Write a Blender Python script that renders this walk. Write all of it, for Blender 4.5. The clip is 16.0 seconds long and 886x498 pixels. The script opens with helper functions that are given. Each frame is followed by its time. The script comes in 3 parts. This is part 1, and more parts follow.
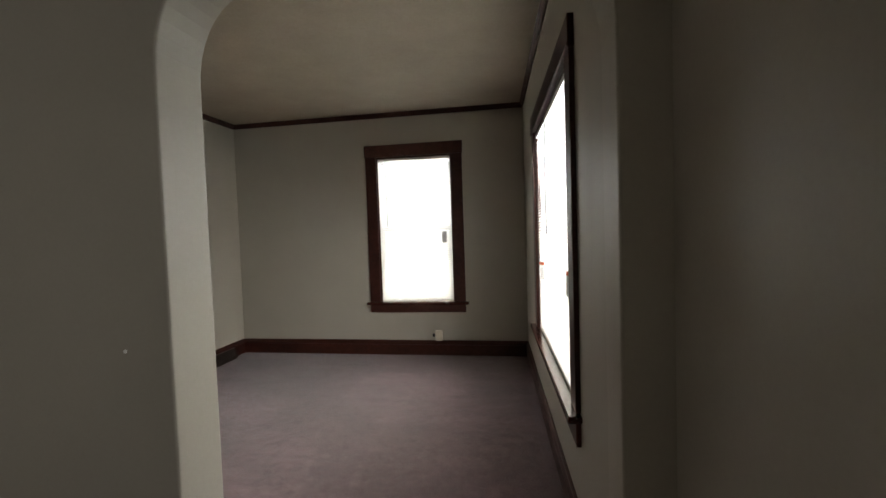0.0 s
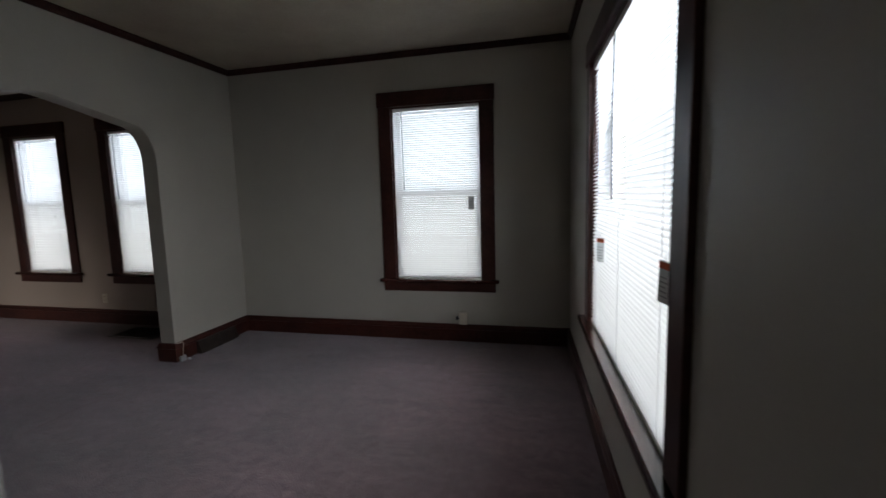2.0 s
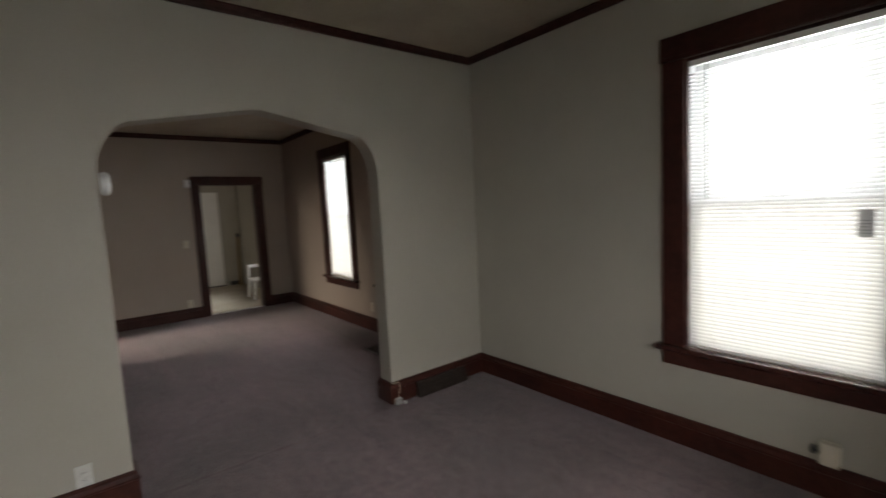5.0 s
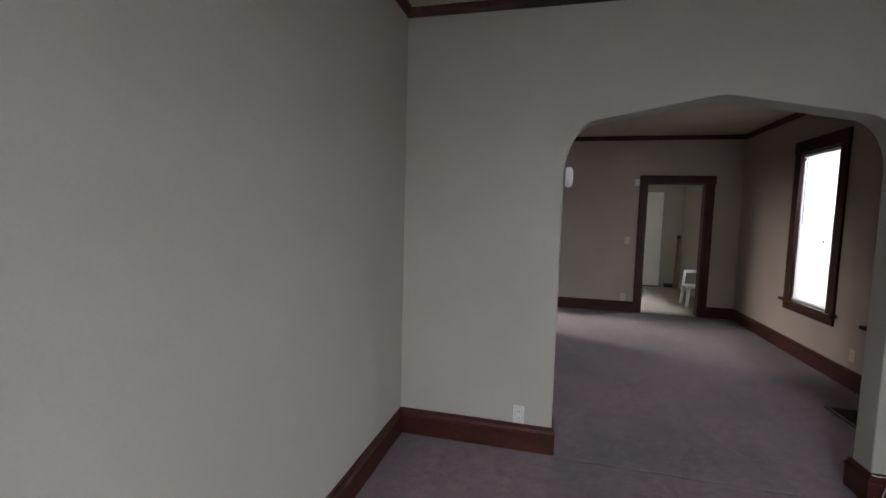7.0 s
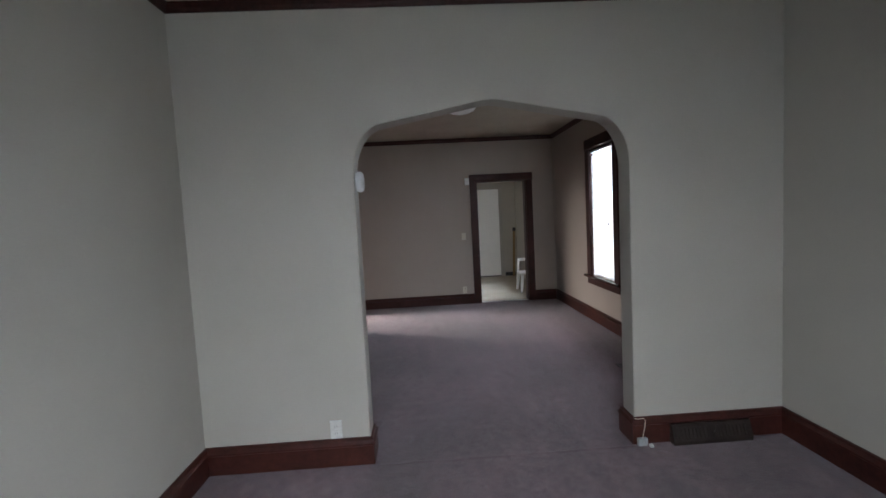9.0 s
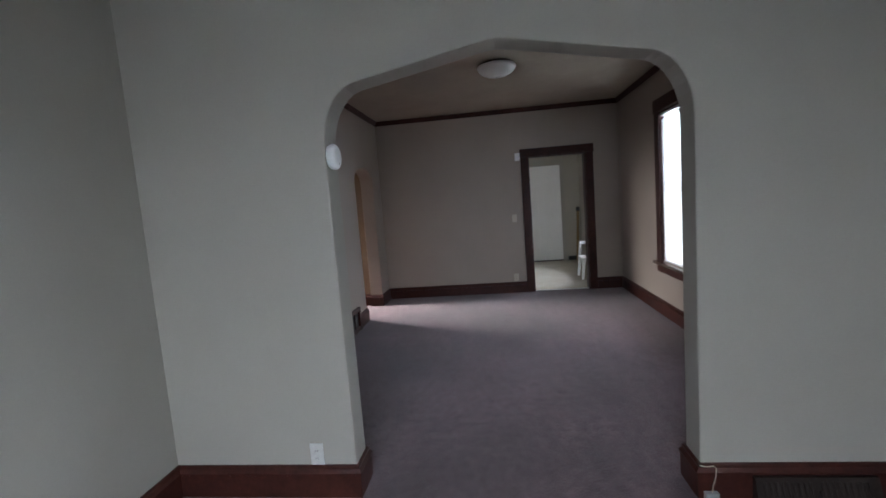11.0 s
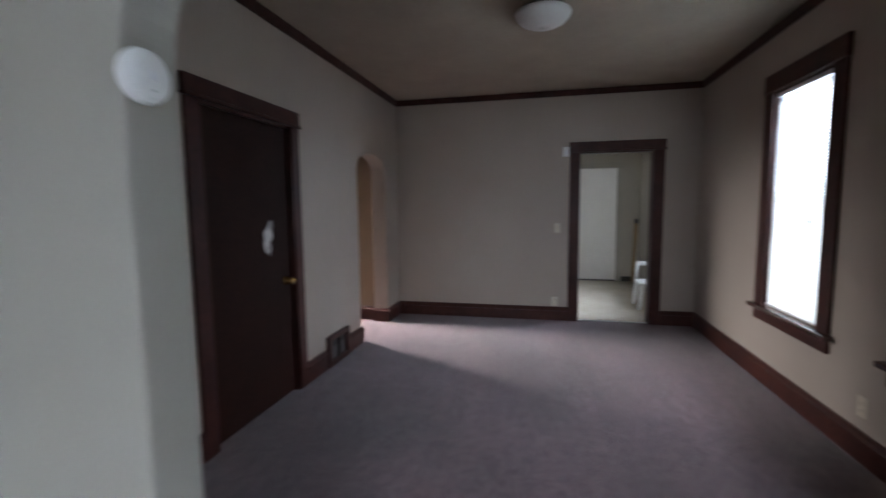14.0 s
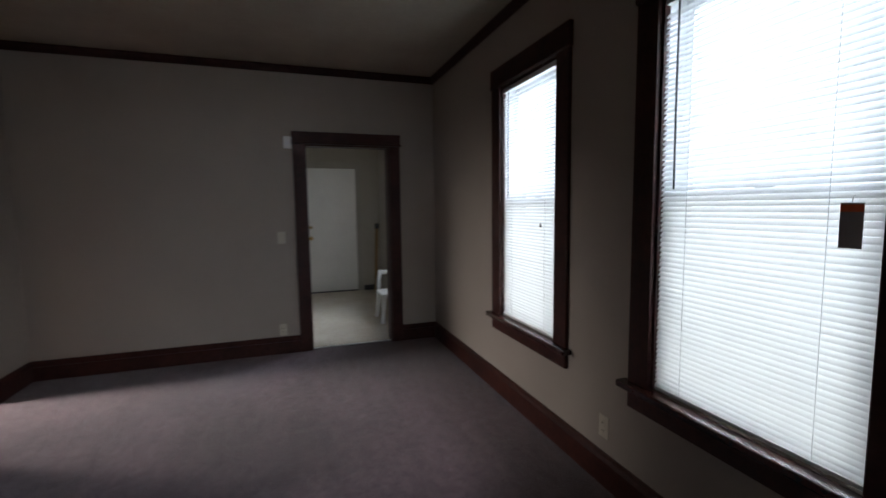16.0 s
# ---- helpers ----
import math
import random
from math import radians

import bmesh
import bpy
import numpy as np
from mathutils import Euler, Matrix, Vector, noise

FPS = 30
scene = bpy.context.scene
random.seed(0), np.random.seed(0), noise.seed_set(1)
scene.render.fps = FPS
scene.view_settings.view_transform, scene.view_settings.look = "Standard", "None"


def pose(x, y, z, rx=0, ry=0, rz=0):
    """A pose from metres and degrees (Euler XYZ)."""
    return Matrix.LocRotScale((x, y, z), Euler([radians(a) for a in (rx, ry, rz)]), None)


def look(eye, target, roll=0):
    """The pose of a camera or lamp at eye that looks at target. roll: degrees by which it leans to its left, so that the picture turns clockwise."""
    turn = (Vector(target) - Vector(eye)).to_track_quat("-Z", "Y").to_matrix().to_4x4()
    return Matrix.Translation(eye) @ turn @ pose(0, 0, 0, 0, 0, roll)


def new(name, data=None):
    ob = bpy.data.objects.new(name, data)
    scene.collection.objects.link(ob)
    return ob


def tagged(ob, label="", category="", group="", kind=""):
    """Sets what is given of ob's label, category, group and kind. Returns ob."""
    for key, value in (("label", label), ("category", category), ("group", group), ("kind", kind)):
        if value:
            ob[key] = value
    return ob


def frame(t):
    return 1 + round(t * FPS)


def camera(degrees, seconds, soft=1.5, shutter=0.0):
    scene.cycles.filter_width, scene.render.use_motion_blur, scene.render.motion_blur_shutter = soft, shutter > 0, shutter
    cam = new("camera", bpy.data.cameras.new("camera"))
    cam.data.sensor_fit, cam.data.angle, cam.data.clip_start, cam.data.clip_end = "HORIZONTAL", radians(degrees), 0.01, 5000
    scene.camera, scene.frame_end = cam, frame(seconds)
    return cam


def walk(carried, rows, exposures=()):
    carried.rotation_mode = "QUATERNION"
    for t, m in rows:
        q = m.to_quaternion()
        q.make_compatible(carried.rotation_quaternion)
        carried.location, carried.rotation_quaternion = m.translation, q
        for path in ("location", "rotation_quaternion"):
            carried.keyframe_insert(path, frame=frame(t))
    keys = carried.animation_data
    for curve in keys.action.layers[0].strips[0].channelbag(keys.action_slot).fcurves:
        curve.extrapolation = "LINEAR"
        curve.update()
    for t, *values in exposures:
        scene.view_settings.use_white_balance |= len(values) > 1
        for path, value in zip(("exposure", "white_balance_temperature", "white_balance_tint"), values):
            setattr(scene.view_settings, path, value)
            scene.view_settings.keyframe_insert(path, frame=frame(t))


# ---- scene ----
cam = camera(90.1, 16.0, shutter=0.6)
PATH = [
    (0, (3.328, -2.268, 1.407), (2.992, -0.298, 1.322), -1.9),
    (0.5, (3.313, -2.24, 1.419), (2.978, -0.272, 1.294), -1.6),
    (1, (3.245, -2.086, 1.391), (2.952, -0.111, 1.267), -1.8),
    (1.5, (3.209, -1.82, 1.323), (2.888, 0.15, 1.196), -0.9),
    (2, (3.242, -1.492, 1.395), (2.768, 0.437, 1.161), -1.6),
    (2.5, (3.219, -1.255, 1.361), (2.594, 0.636, 1.178), -1.5),
    (3, (3.079, -0.984, 1.393), (2.371, 0.873, 1.173), -3.3),
    (3.2, (3.032, -0.905, 1.437), (2.295, 0.934, 1.163), -3.5),
    (5.3, (2.783, 0.015, 1.503), (1.076, 1.04, 1.32), -2.3),
    (5.5, (2.732, 0.058, 1.466), (0.934, 0.911, 1.275), -1.8),
    (6, (2.753, 0.096, 1.454), (0.787, 0.402, 1.252), -0.2),
    (6.5, (2.743, 0.021, 1.464), (0.759, -0.185, 1.323), 1.3),
    (7, (2.738, -0.043, 1.473), (0.805, -0.532, 1.313), 1.6),
    (7.5, (2.714, -0.029, 1.488), (0.767, -0.45, 1.308), 0.7),
    (8, (2.738, 0.081, 1.489), (0.743, 0.088, 1.354), -1.8),
    (8.2, (2.736, 0.132, 1.518), (0.742, 0.212, 1.389), -2.5),
    (10.3, (2.225, 0.624, 1.4), (0.234, 0.657, 1.21), -4.2),
    (10.5, (2.153, 0.61, 1.458), (0.165, 0.519, 1.259), -4.6),
    (11, (2.048, 0.763, 1.455), (0.074, 0.522, 1.246), -4.4),
    (11.5, (1.89, 0.77, 1.425), (-0.063, 0.458, 1.126), -3.2),
    (12, (1.577, 0.765, 1.441), (-0.409, 0.658, 1.226), -2.5),
    (12.5, (1.431, 0.807, 1.447), (-0.553, 0.644, 1.256), -2.4),
    (13, (1.27, 0.854, 1.426), (-0.639, 0.301, 1.206), -2.3),
    (13.5, (1.071, 0.861, 1.454), (-0.799, 0.178, 1.265), -2.4),
    (14, (0.811, 0.881, 1.42), (-1.131, 0.444, 1.224), -0.6),
    (14.5, (0.586, 0.918, 1.403), (-1.403, 0.854, 1.196), -1.5),
    (15, (0.302, 1.036, 1.42), (-1.689, 1.161, 1.281), -0.8),
    (15.5, (0.077, 1.11, 1.408), (-1.88, 1.488, 1.241), -0.3),
    (16, (-0.19, 1.149, 1.412), (-2.074, 1.794, 1.222), -0.7),
]
walk(cam, [(t, look(eye, target, roll)) for t, eye, target, roll in PATH],
     [(0, -0.58, 7700, 13.5), (0.5, -0.78, 7100, 11.5), (1.0, -0.9, 6900, 13.5), (1.5, -1.38, 6600, 14.5), (2.5, -1.72, 6450, 14.5), (3.0, -1.85, 6450, 14.5), (4.2, -1.35, 7000, 13.5), (5.5, -0.92, 7450, 13.5),
      (6.0, -0.9, 7100, 15.5), (7.0, -0.68, 6450, 16.5), (8.0, -0.33, 6200, 14.5), (10.5, -0.45, 5950, 12.5), (12.0, -0.38, 5800, 11.5), (13.0, -0.25, 5750, 11.5), (14.0, -0.22, 5850, 11.5),
      (14.5, -0.30, 5950, 11.5), (15.0, -0.25, 6050, 11.5), (15.5, -0.73, 6100, 11.5), (16.0, -1.2, 6100, 11.5)])

# ---- world, lamps ----
world = bpy.data.worlds.new("world")
scene.world = world
world.use_nodes = True
wn = world.node_tree.nodes
sky = wn.new("ShaderNodeTexSky")
sky.sky_type = "NISHITA"
sky.sun_disc = False
sky.sun_elevation = radians(38)
sky.sun_rotation = radians(200)
wn["Background"].inputs[1].default_value = 0.1
world.node_tree.links.new(sky.outputs[0], wn["Background"].inputs[0])


def daylight(name, m, w, h, power, colour=(1, 1, 1), spread=172):
    """Sky light in a window's opening; the lamp shines along its local -z."""
    d = bpy.data.lights.new(name, "AREA")
    d.shape, d.size, d.size_y, d.energy, d.color = "RECTANGLE", w, h, power, colour
    ob = new(name, d)
    d.spread = radians(spread)
    ob.matrix_world = m
    return ob


COOL = (0.79, 0.875, 1.0)
GROUND = (0.95, 0.94, 0.915)
P = 62.0   # watts per square metre of window
for side, x, y, turn, w in (("front_north", 2.19, 3.25, 180, 1.7), ("front_east", 4.2, 0.50, 90, 2.0), ("middle_near", -1.28, 3.25, 180, 1.4), ("middle_far", -2.73, 3.25, 180, 1.4)):
    east_boost = 1.35 if side == "front_east" else 1.0   # east lamps raised to brighten the arch wall and the east blind
    daylight("sky_light_" + side, pose(x, y, 2.27, 90, 0, turn), w, 1.74, P * w * 1.74 * 1.25 * east_boost, COOL)
    daylight("ground_light_" + side, pose(x, y, 0.88, 90, 0, turn), w, 1.02, P * w * 1.02 * 0.65 * east_boost, GROUND)
daylight("sky_light_kitchen", pose(-5.68, 3.05, 1.75, 68, 0, 180), 1.0, 1.2, 95.0, COOL, 110)
daylight("sky_light_hall", pose(-4.46, -3.35, 1.70, 55, 0, 0), 0.6, 1.0, 155.0, (1.0, 0.92, 0.86), 80)
daylight("sky_light_entry", pose(3.95, -2.85, 1.45, 90, 0, 90), 0.7, 1.2, 33.0, COOL)


# ---- materials ----
def material(name, colour, rough=0.6, metal=0.0, spec=0.5):
    m = bpy.data.materials.new(name)
    m.use_nodes = True
    b = m.node_tree.nodes["Principled BSDF"]
    b.inputs["Base Color"].default_value = (*colour, 1)
    b.inputs["Roughness"].default_value = rough
    b.inputs["Metallic"].default_value = metal
    b.inputs["Specular IOR Level"].default_value = spec
    return m


def node(m, kind, **values):
    n = m.node_tree.nodes.new(kind)
    for key, value in values.items():
        n.inputs[key.replace("_", " ")].default_value = value
    return n


def link(m, a, b):
    m.node_tree.links.new(a, b)


def mottled(m, dark, light, scale, fine, bump=0.1, dist=0.002, stretch=(1, 1, 1), fine_mix=0.5, detail=6):
    """Two noises, coarse and fine, blend two colours; the fine one is also the relief."""
    b = m.node_tree.nodes["Principled BSDF"]
    co = node(m, "ShaderNodeTexCoord")
    mp = node(m, "ShaderNodeMapping", Scale=stretch)
    link(m, co.outputs["Object"], mp.inputs["Vector"])
    n1 = node(m, "ShaderNodeTexNoise", Scale=scale, Detail=4.0, Roughness=0.6)
    n2 = node(m, "ShaderNodeTexNoise", Scale=fine, Detail=float(detail), Roughness=0.65)
    mix = m.node_tree.nodes.new("ShaderNodeMix")
    mix.inputs["Factor"].default_value = fine_mix
    ramp = m.node_tree.nodes.new("ShaderNodeValToRGB")
    ramp.color_ramp.elements[0].position, ramp.color_ramp.elements[1].position = 0.35, 0.65
    ramp.color_ramp.elements[0].color, ramp.color_ramp.elements[1].color = (*dark, 1), (*light, 1)
    for n in (n1, n2):
        link(m, mp.outputs["Vector"], n.inputs["Vector"])
    link(m, n1.outputs["Fac"], mix.inputs[2])
    link(m, n2.outputs["Fac"], mix.inputs[3])
    link(m, mix.outputs[0], ramp.inputs[0])
    link(m, ramp.outputs[0], b.inputs["Base Color"])
    bp = node(m, "ShaderNodeBump", Strength=bump, Distance=dist)
    link(m, n2.outputs["Fac"], bp.inputs["Height"])
    link(m, bp.outputs[0], b.inputs["Normal"])
    return m


PAINT = mottled(material("cream_wall_paint", (0.35, 0.327, 0.278), 0.5, spec=0.3), (0.332, 0.310, 0.263), (0.366, 0.343, 0.292), 1.3, 90, 0.12, 0.002, fine_mix=0.35)
TAUPE = mottled(material("taupe_wall_paint", (0.35, 0.3, 0.25), 0.5, spec=0.3), (0.334, 0.286, 0.238), (0.366, 0.314, 0.262), 1.3, 90, 0.12, 0.002, fine_mix=0.35)
GREIGE = mottled(material("greige_kitchen_paint", (0.36, 0.33, 0.27), 0.5), (0.34, 0.31, 0.255), (0.38, 0.35, 0.29), 1.4, 80, 0.12, 0.002)
# hall wall colour browned and darkened to carry the warm, dim light there
HALL_TONE = mottled(material("hall_paint_warm_dim", (0.261, 0.174, 0.1087), 0.55), (0.174, 0.116, 0.0696), (0.203, 0.1363, 0.0827), 1.5, 80, 0.12, 0.002)
CEILING = mottled(material("stippled_ceiling", (0.684, 0.6384, 0.5586), 0.85), (0.342, 0.293, 0.228), (0.4218, 0.3648, 0.2873), 2.2, 60, 0.5, 0.006, fine_mix=0.45)


def carpet_material():
    """Cut-pile carpet: tuft speckle, hand-sized mottling, and broad worn or soiled areas."""
    m = material("mauve_carpet", (0.2, 0.15, 0.15), 1.0, spec=0.1)
    b = m.node_tree.nodes["Principled BSDF"]
    b.inputs["Sheen Weight"].default_value = 0.3
    b.inputs["Sheen Roughness"].default_value = 0.5
    co = node(m, "ShaderNodeTexCoord")
    tuft = node(m, "ShaderNodeTexNoise", Scale=110.0, Detail=3.0, Roughness=0.6)
    hand = node(m, "ShaderNodeTexNoise", Scale=15.0, Detail=6.0, Roughness=0.7)
    broad = node(m, "ShaderNodeTexNoise", Scale=0.9, Detail=3.0, Roughness=0.55)
    spots = node(m, "ShaderNodeTexVoronoi", Scale=1.7, Randomness=1.0)
    for n in (tuft, hand, broad, spots):
        link(m, co.outputs["Object"], n.inputs["Vector"])
    lie = node(m, "ShaderNodeMapping", Rotation=(0, 0, radians(28)), Scale=(0.55, 4.2, 1))
    streak = node(m, "ShaderNodeTexNoise", Scale=1.6, Detail=4.0, Roughness=0.6)
    link(m, co.outputs["Object"], lie.inputs["Vector"])
    link(m, lie.outputs[0], streak.inputs["Vector"])

    def ramp(source, a, ca, c, cc):
        r = m.node_tree.nodes.new("ShaderNodeValToRGB")
        e = r.color_ramp.elements
        e[0].position, e[1].position = a, c
        e[0].color, e[1].color = (*ca, 1), (*cc, 1)
        link(m, source, r.inputs[0])
        return r.outputs[0]

    def times(p, q):
        x = m.node_tree.nodes.new("ShaderNodeMix")
        x.data_type, x.blend_type = "RGBA", "MULTIPLY"
        x.inputs[0].default_value = 1.0
        link(m, p, x.inputs[6])
        link(m, q, x.inputs[7])
        return x.outputs[2]
    base = ramp(hand.outputs["Fac"], 0.32, (0.076, 0.0435, 0.0445), 0.68, (0.162, 0.099, 0.102))
    base = times(base, ramp(tuft.outputs["Fac"], 0.3, (0.72, 0.72, 0.73), 0.7, (1.2, 1.19, 1.18)))
    base = times(base, ramp(broad.outputs["Fac"], 0.38, (0.66, 0.65, 0.62), 0.62, (1.10, 1.08, 1.10)))
    base = times(base, ramp(spots.outputs["Distance"], 0.02, (0.72, 0.70, 0.69), 0.09, (1, 1, 1)))
    base = times(base, ramp(streak.outputs["Fac"], 0.38, (0.86, 0.85, 0.85), 0.62, (1.07, 1.06, 1.07)))
    link(m, base, b.inputs["Base Color"])
    both = node(m, "ShaderNodeMath")
    both.operation = "MULTIPLY_ADD"
    link(m, hand.outputs["Fac"], both.inputs[0])
    both.inputs[1].default_value = 0.15
    link(m, tuft.outputs["Fac"], both.inputs[2])
    bp = node(m, "ShaderNodeBump", Strength=0.9, Distance=0.008)
    link(m, both.outputs[0], bp.inputs["Height"])
    link(m, bp.outputs[0], b.inputs["Normal"])
    return m


CARPET = carpet_material()
WOOD = mottled(material("mahogany_trim", (0.05, 0.016, 0.012), 0.45, spec=0.25), (0.020, 0.0062, 0.005), (0.062, 0.0175, 0.0115), 3.0, 26, 0.12, 0.001, stretch=(1, 1, 1), fine_mix=0.5)
SILL_WOOD = mottled(material("varnished_mahogany_sill", (0.05, 0.016, 0.012), 0.22, spec=0.6), (0.018, 0.006, 0.005), (0.055, 0.016, 0.011), 3.0, 26, 0.10, 0.001)
DOORPAINT = mottled(material("brown_door_paint", (0.05, 0.02, 0.014), 0.6, spec=0.12), (0.013, 0.0046, 0.0032), (0.026, 0.0086, 0.0055), 2.0, 40, 0.1, 0.001)
VINYL_FRAME = mottled(material("white_vinyl", (0.78, 0.79, 0.8), 0.35), (0.74, 0.75, 0.76), (0.82, 0.82, 0.83), 3, 40, 0.03, 0.001)
WHITE = mottled(material("white_plastic", (0.8, 0.8, 0.78), 0.4), (0.76, 0.76, 0.74), (0.83, 0.83, 0.81), 8, 60, 0.04, 0.001)
WHITE_DOOR = mottled(material("white_door_paint", (0.78, 0.77, 0.73), 0.4), (0.74, 0.73, 0.69), (0.81, 0.80, 0.76), 3, 50, 0.06, 0.001)
DARK_CARD = material("dark_printed_card", (0.30, 0.27, 0.26), 0.6)
IVORY = mottled(material("ivory_plastic", (0.52, 0.47, 0.37), 0.4), (0.48, 0.43, 0.335), (0.55, 0.50, 0.40), 12, 80, 0.04, 0.001)
DULL_WHITE = mottled(material("dull_white_plastic", (0.5, 0.5, 0.47), 0.45), (0.43, 0.43, 0.40), (0.56, 0.56, 0.53), 12, 70, 0.05, 0.001)
GREY_PLASTIC = mottled(material("mottled_grey_plastic", (0.28, 0.29, 0.28), 0.5), (0.22, 0.23, 0.22), (0.33, 0.34, 0.33), 14, 70, 0.05, 0.001)
DARK = material("dark_slot", (0.015, 0.013, 0.012), 0.7)
BRASS = mottled(material("brass", (0.75, 0.5, 0.18), 0.25, 1.0), (0.65, 0.42, 0.14), (0.8, 0.56, 0.22), 20, 80, 0.05, 0.001)
STEEL = mottled(material("brushed_steel", (0.55, 0.54, 0.52), 0.3, 1.0), (0.45, 0.44, 0.42), (0.6, 0.59, 0.57), 20, 90, 0.05, 0.001)
BROWN_METAL = mottled(material("brown_register_enamel", (0.04, 0.028, 0.022), 0.35, 0.4), (0.014, 0.010, 0.008), (0.042, 0.030, 0.024), 8, 60, 0.05, 0.001)
KITCHEN_FLOOR = mottled(material("speckled_vinyl_floor", (0.55, 0.52, 0.45), 0.25), (0.44, 0.385, 0.30), (0.58, 0.52, 0.42), 2.5, 30, 0.05, 0.001)
GREY_ENAMEL = mottled(material("grey_enamel", (0.05, 0.047, 0.045), 0.6), (0.034, 0.031, 0.03), (0.06, 0.056, 0.053), 10, 60, 0.05, 0.001)
GREY_PRINT = material("grey_print", (0.28, 0.27, 0.27), 0.6)
ORANGE = material("orange_print", (0.75, 0.12, 0.03), 0.5)
PAPER = material("grey_printed_card", (0.74, 0.73, 0.72), 0.6)
BLACK = material("black_plastic", (0.02, 0.02, 0.022), 0.45)
YELLOW = mottled(material("yellow_handle", (0.2, 0.13, 0.05), 0.5), (0.16, 0.1, 0.035), (0.23, 0.15, 0.055), 10, 60, 0.05, 0.001)
PRIMER = mottled(material("bare_white_primer", (0.7, 0.7, 0.68), 0.8), (0.6, 0.6, 0.58), (0.78, 0.78, 0.76), 20, 90, 0.3, 0.001)
FROST = mottled(material("frosted_glass_shade", (0.82, 0.82, 0.8), 0.3), (0.78, 0.78, 0.76), (0.84, 0.84, 0.82), 12, 40, 0.05, 0.001)


def slat_material():
    m = bpy.data.materials.new("translucent_blind_vinyl")
    m.use_nodes = True
    t = m.node_tree
    t.nodes.remove(t.nodes["Principled BSDF"])
    d = node(m, "ShaderNodeBsdfDiffuse", Color=(0.845, 0.85, 0.845, 1))
    tr = node(m, "ShaderNodeBsdfTranslucent", Color=(0.845, 0.85, 0.845, 1))
    cl = node(m, "ShaderNodeBsdfTransparent", Color=(0.94, 0.94, 0.93, 1))
    a = node(m, "ShaderNodeMixShader", Fac=0.5)
    c = node(m, "ShaderNodeMixShader", Fac=0.13)
    link(m, d.outputs[0], a.inputs[1])
    link(m, tr.outputs[0], a.inputs[2])
    link(m, a.outputs[0], c.inputs[1])
    link(m, cl.outputs[0], c.inputs[2])
    link(m, c.outputs[0], t.nodes["Material Output"].inputs[0])
    return m


def glass_material():
    m = bpy.data.materials.new("window_glass")
    m.use_nodes = True
    t = m.node_tree
    t.nodes.remove(t.nodes["Principled BSDF"])
    g = node(m, "ShaderNodeBsdfGlossy", Roughness=0.02)
    cl = node(m, "ShaderNodeBsdfTransparent", Color=(0.94, 0.96, 0.95, 1))
    mix = node(m, "ShaderNodeMixShader", Fac=0.06)
    link(m, cl.outputs[0], mix.inputs[1])
    link(m, g.outputs[0], mix.inputs[2])
    link(m, mix.outputs[0], t.nodes["Material Output"].inputs[0])
    return m


def screen_material():
    m = bpy.data.materials.new("insect_screen")
    m.use_nodes = True
    t = m.node_tree
    t.nodes.remove(t.nodes["Principled BSDF"])
    g = node(m, "ShaderNodeBsdfDiffuse", Color=(0.12, 0.12, 0.12, 1))
    cl = node(m, "ShaderNodeBsdfTransparent")
    mix = node(m, "ShaderNodeMixShader", Fac=0.1)
    link(m, cl.outputs[0], mix.inputs[1])
    link(m, g.outputs[0], mix.inputs[2])
    link(m, mix.outputs[0], t.nodes["Material Output"].inputs[0])
    return m


SLAT = slat_material()
GLASS = glass_material()
SCREEN = screen_material()


# ---- mesh helpers ----
def part(name, bm, mat, parent=None, label="", smooth=False):
    """Links a bmesh as one mesh object, under a thing or a part if one is given."""
    bmesh.ops.recalc_face_normals(bm, faces=bm.faces[:])
    me = bpy.data.meshes.new(name)
    bm.to_mesh(me)
    bm.free()
    me.materials.append(mat)
    if smooth:
        for f in me.polygons:
            f.use_smooth = True
    ob = new(name, me)
    ob.parent = parent
    if label:
        ob["label"] = label
    return ob


def box(x0, x1, y0, y1, z0, z1, bevel=0.0, bm=None, seg=2):
    """A box between two corners, its edges rounded by bevel; added to bm if one is given."""
    b = bmesh.new()
    bmesh.ops.create_cube(b, size=1.0)
    for v in b.verts:
        v.co = Vector(((x0 + x1) / 2 + v.co.x * (x1 - x0), (y0 + y1) / 2 + v.co.y * (y1 - y0), (z0 + z1) / 2 + v.co.z * (z1 - z0)))
    if bevel:
        bmesh.ops.bevel(b, geom=b.edges[:], offset=bevel, segments=seg, affect="EDGES", profile=0.5)
    if bm is None:
        return b
    return merge(bm, b)


def merge(bm, other):
    me = bpy.data.meshes.new("tmp")
    other.to_mesh(me)
    other.free()
    bm.from_mesh(me)
    bpy.data.meshes.remove(me)
    return bm


def lathe(profile, seg=32, bm=None):
    """Turns (radius, height) points about z."""
    bm = bm or bmesh.new()
    rings = []
    for r, z in profile:
        if r < 1e-6:
            rings.append([bm.verts.new((0, 0, z))])
        else:
            rings.append([bm.verts.new((r * math.cos(2 * math.pi * i / seg), r * math.sin(2 * math.pi * i / seg), z)) for i in range(seg)])
    for a, b in zip(rings, rings[1:]):
        for i in range(seg):
            j = (i + 1) % seg
            q = [a[i % len(a)], a[j % len(a)], b[j % len(b)], b[i % len(b)]]
            q = list(dict.fromkeys(q))
            if len(q) > 2:
                bm.faces.new(q)
    return bm


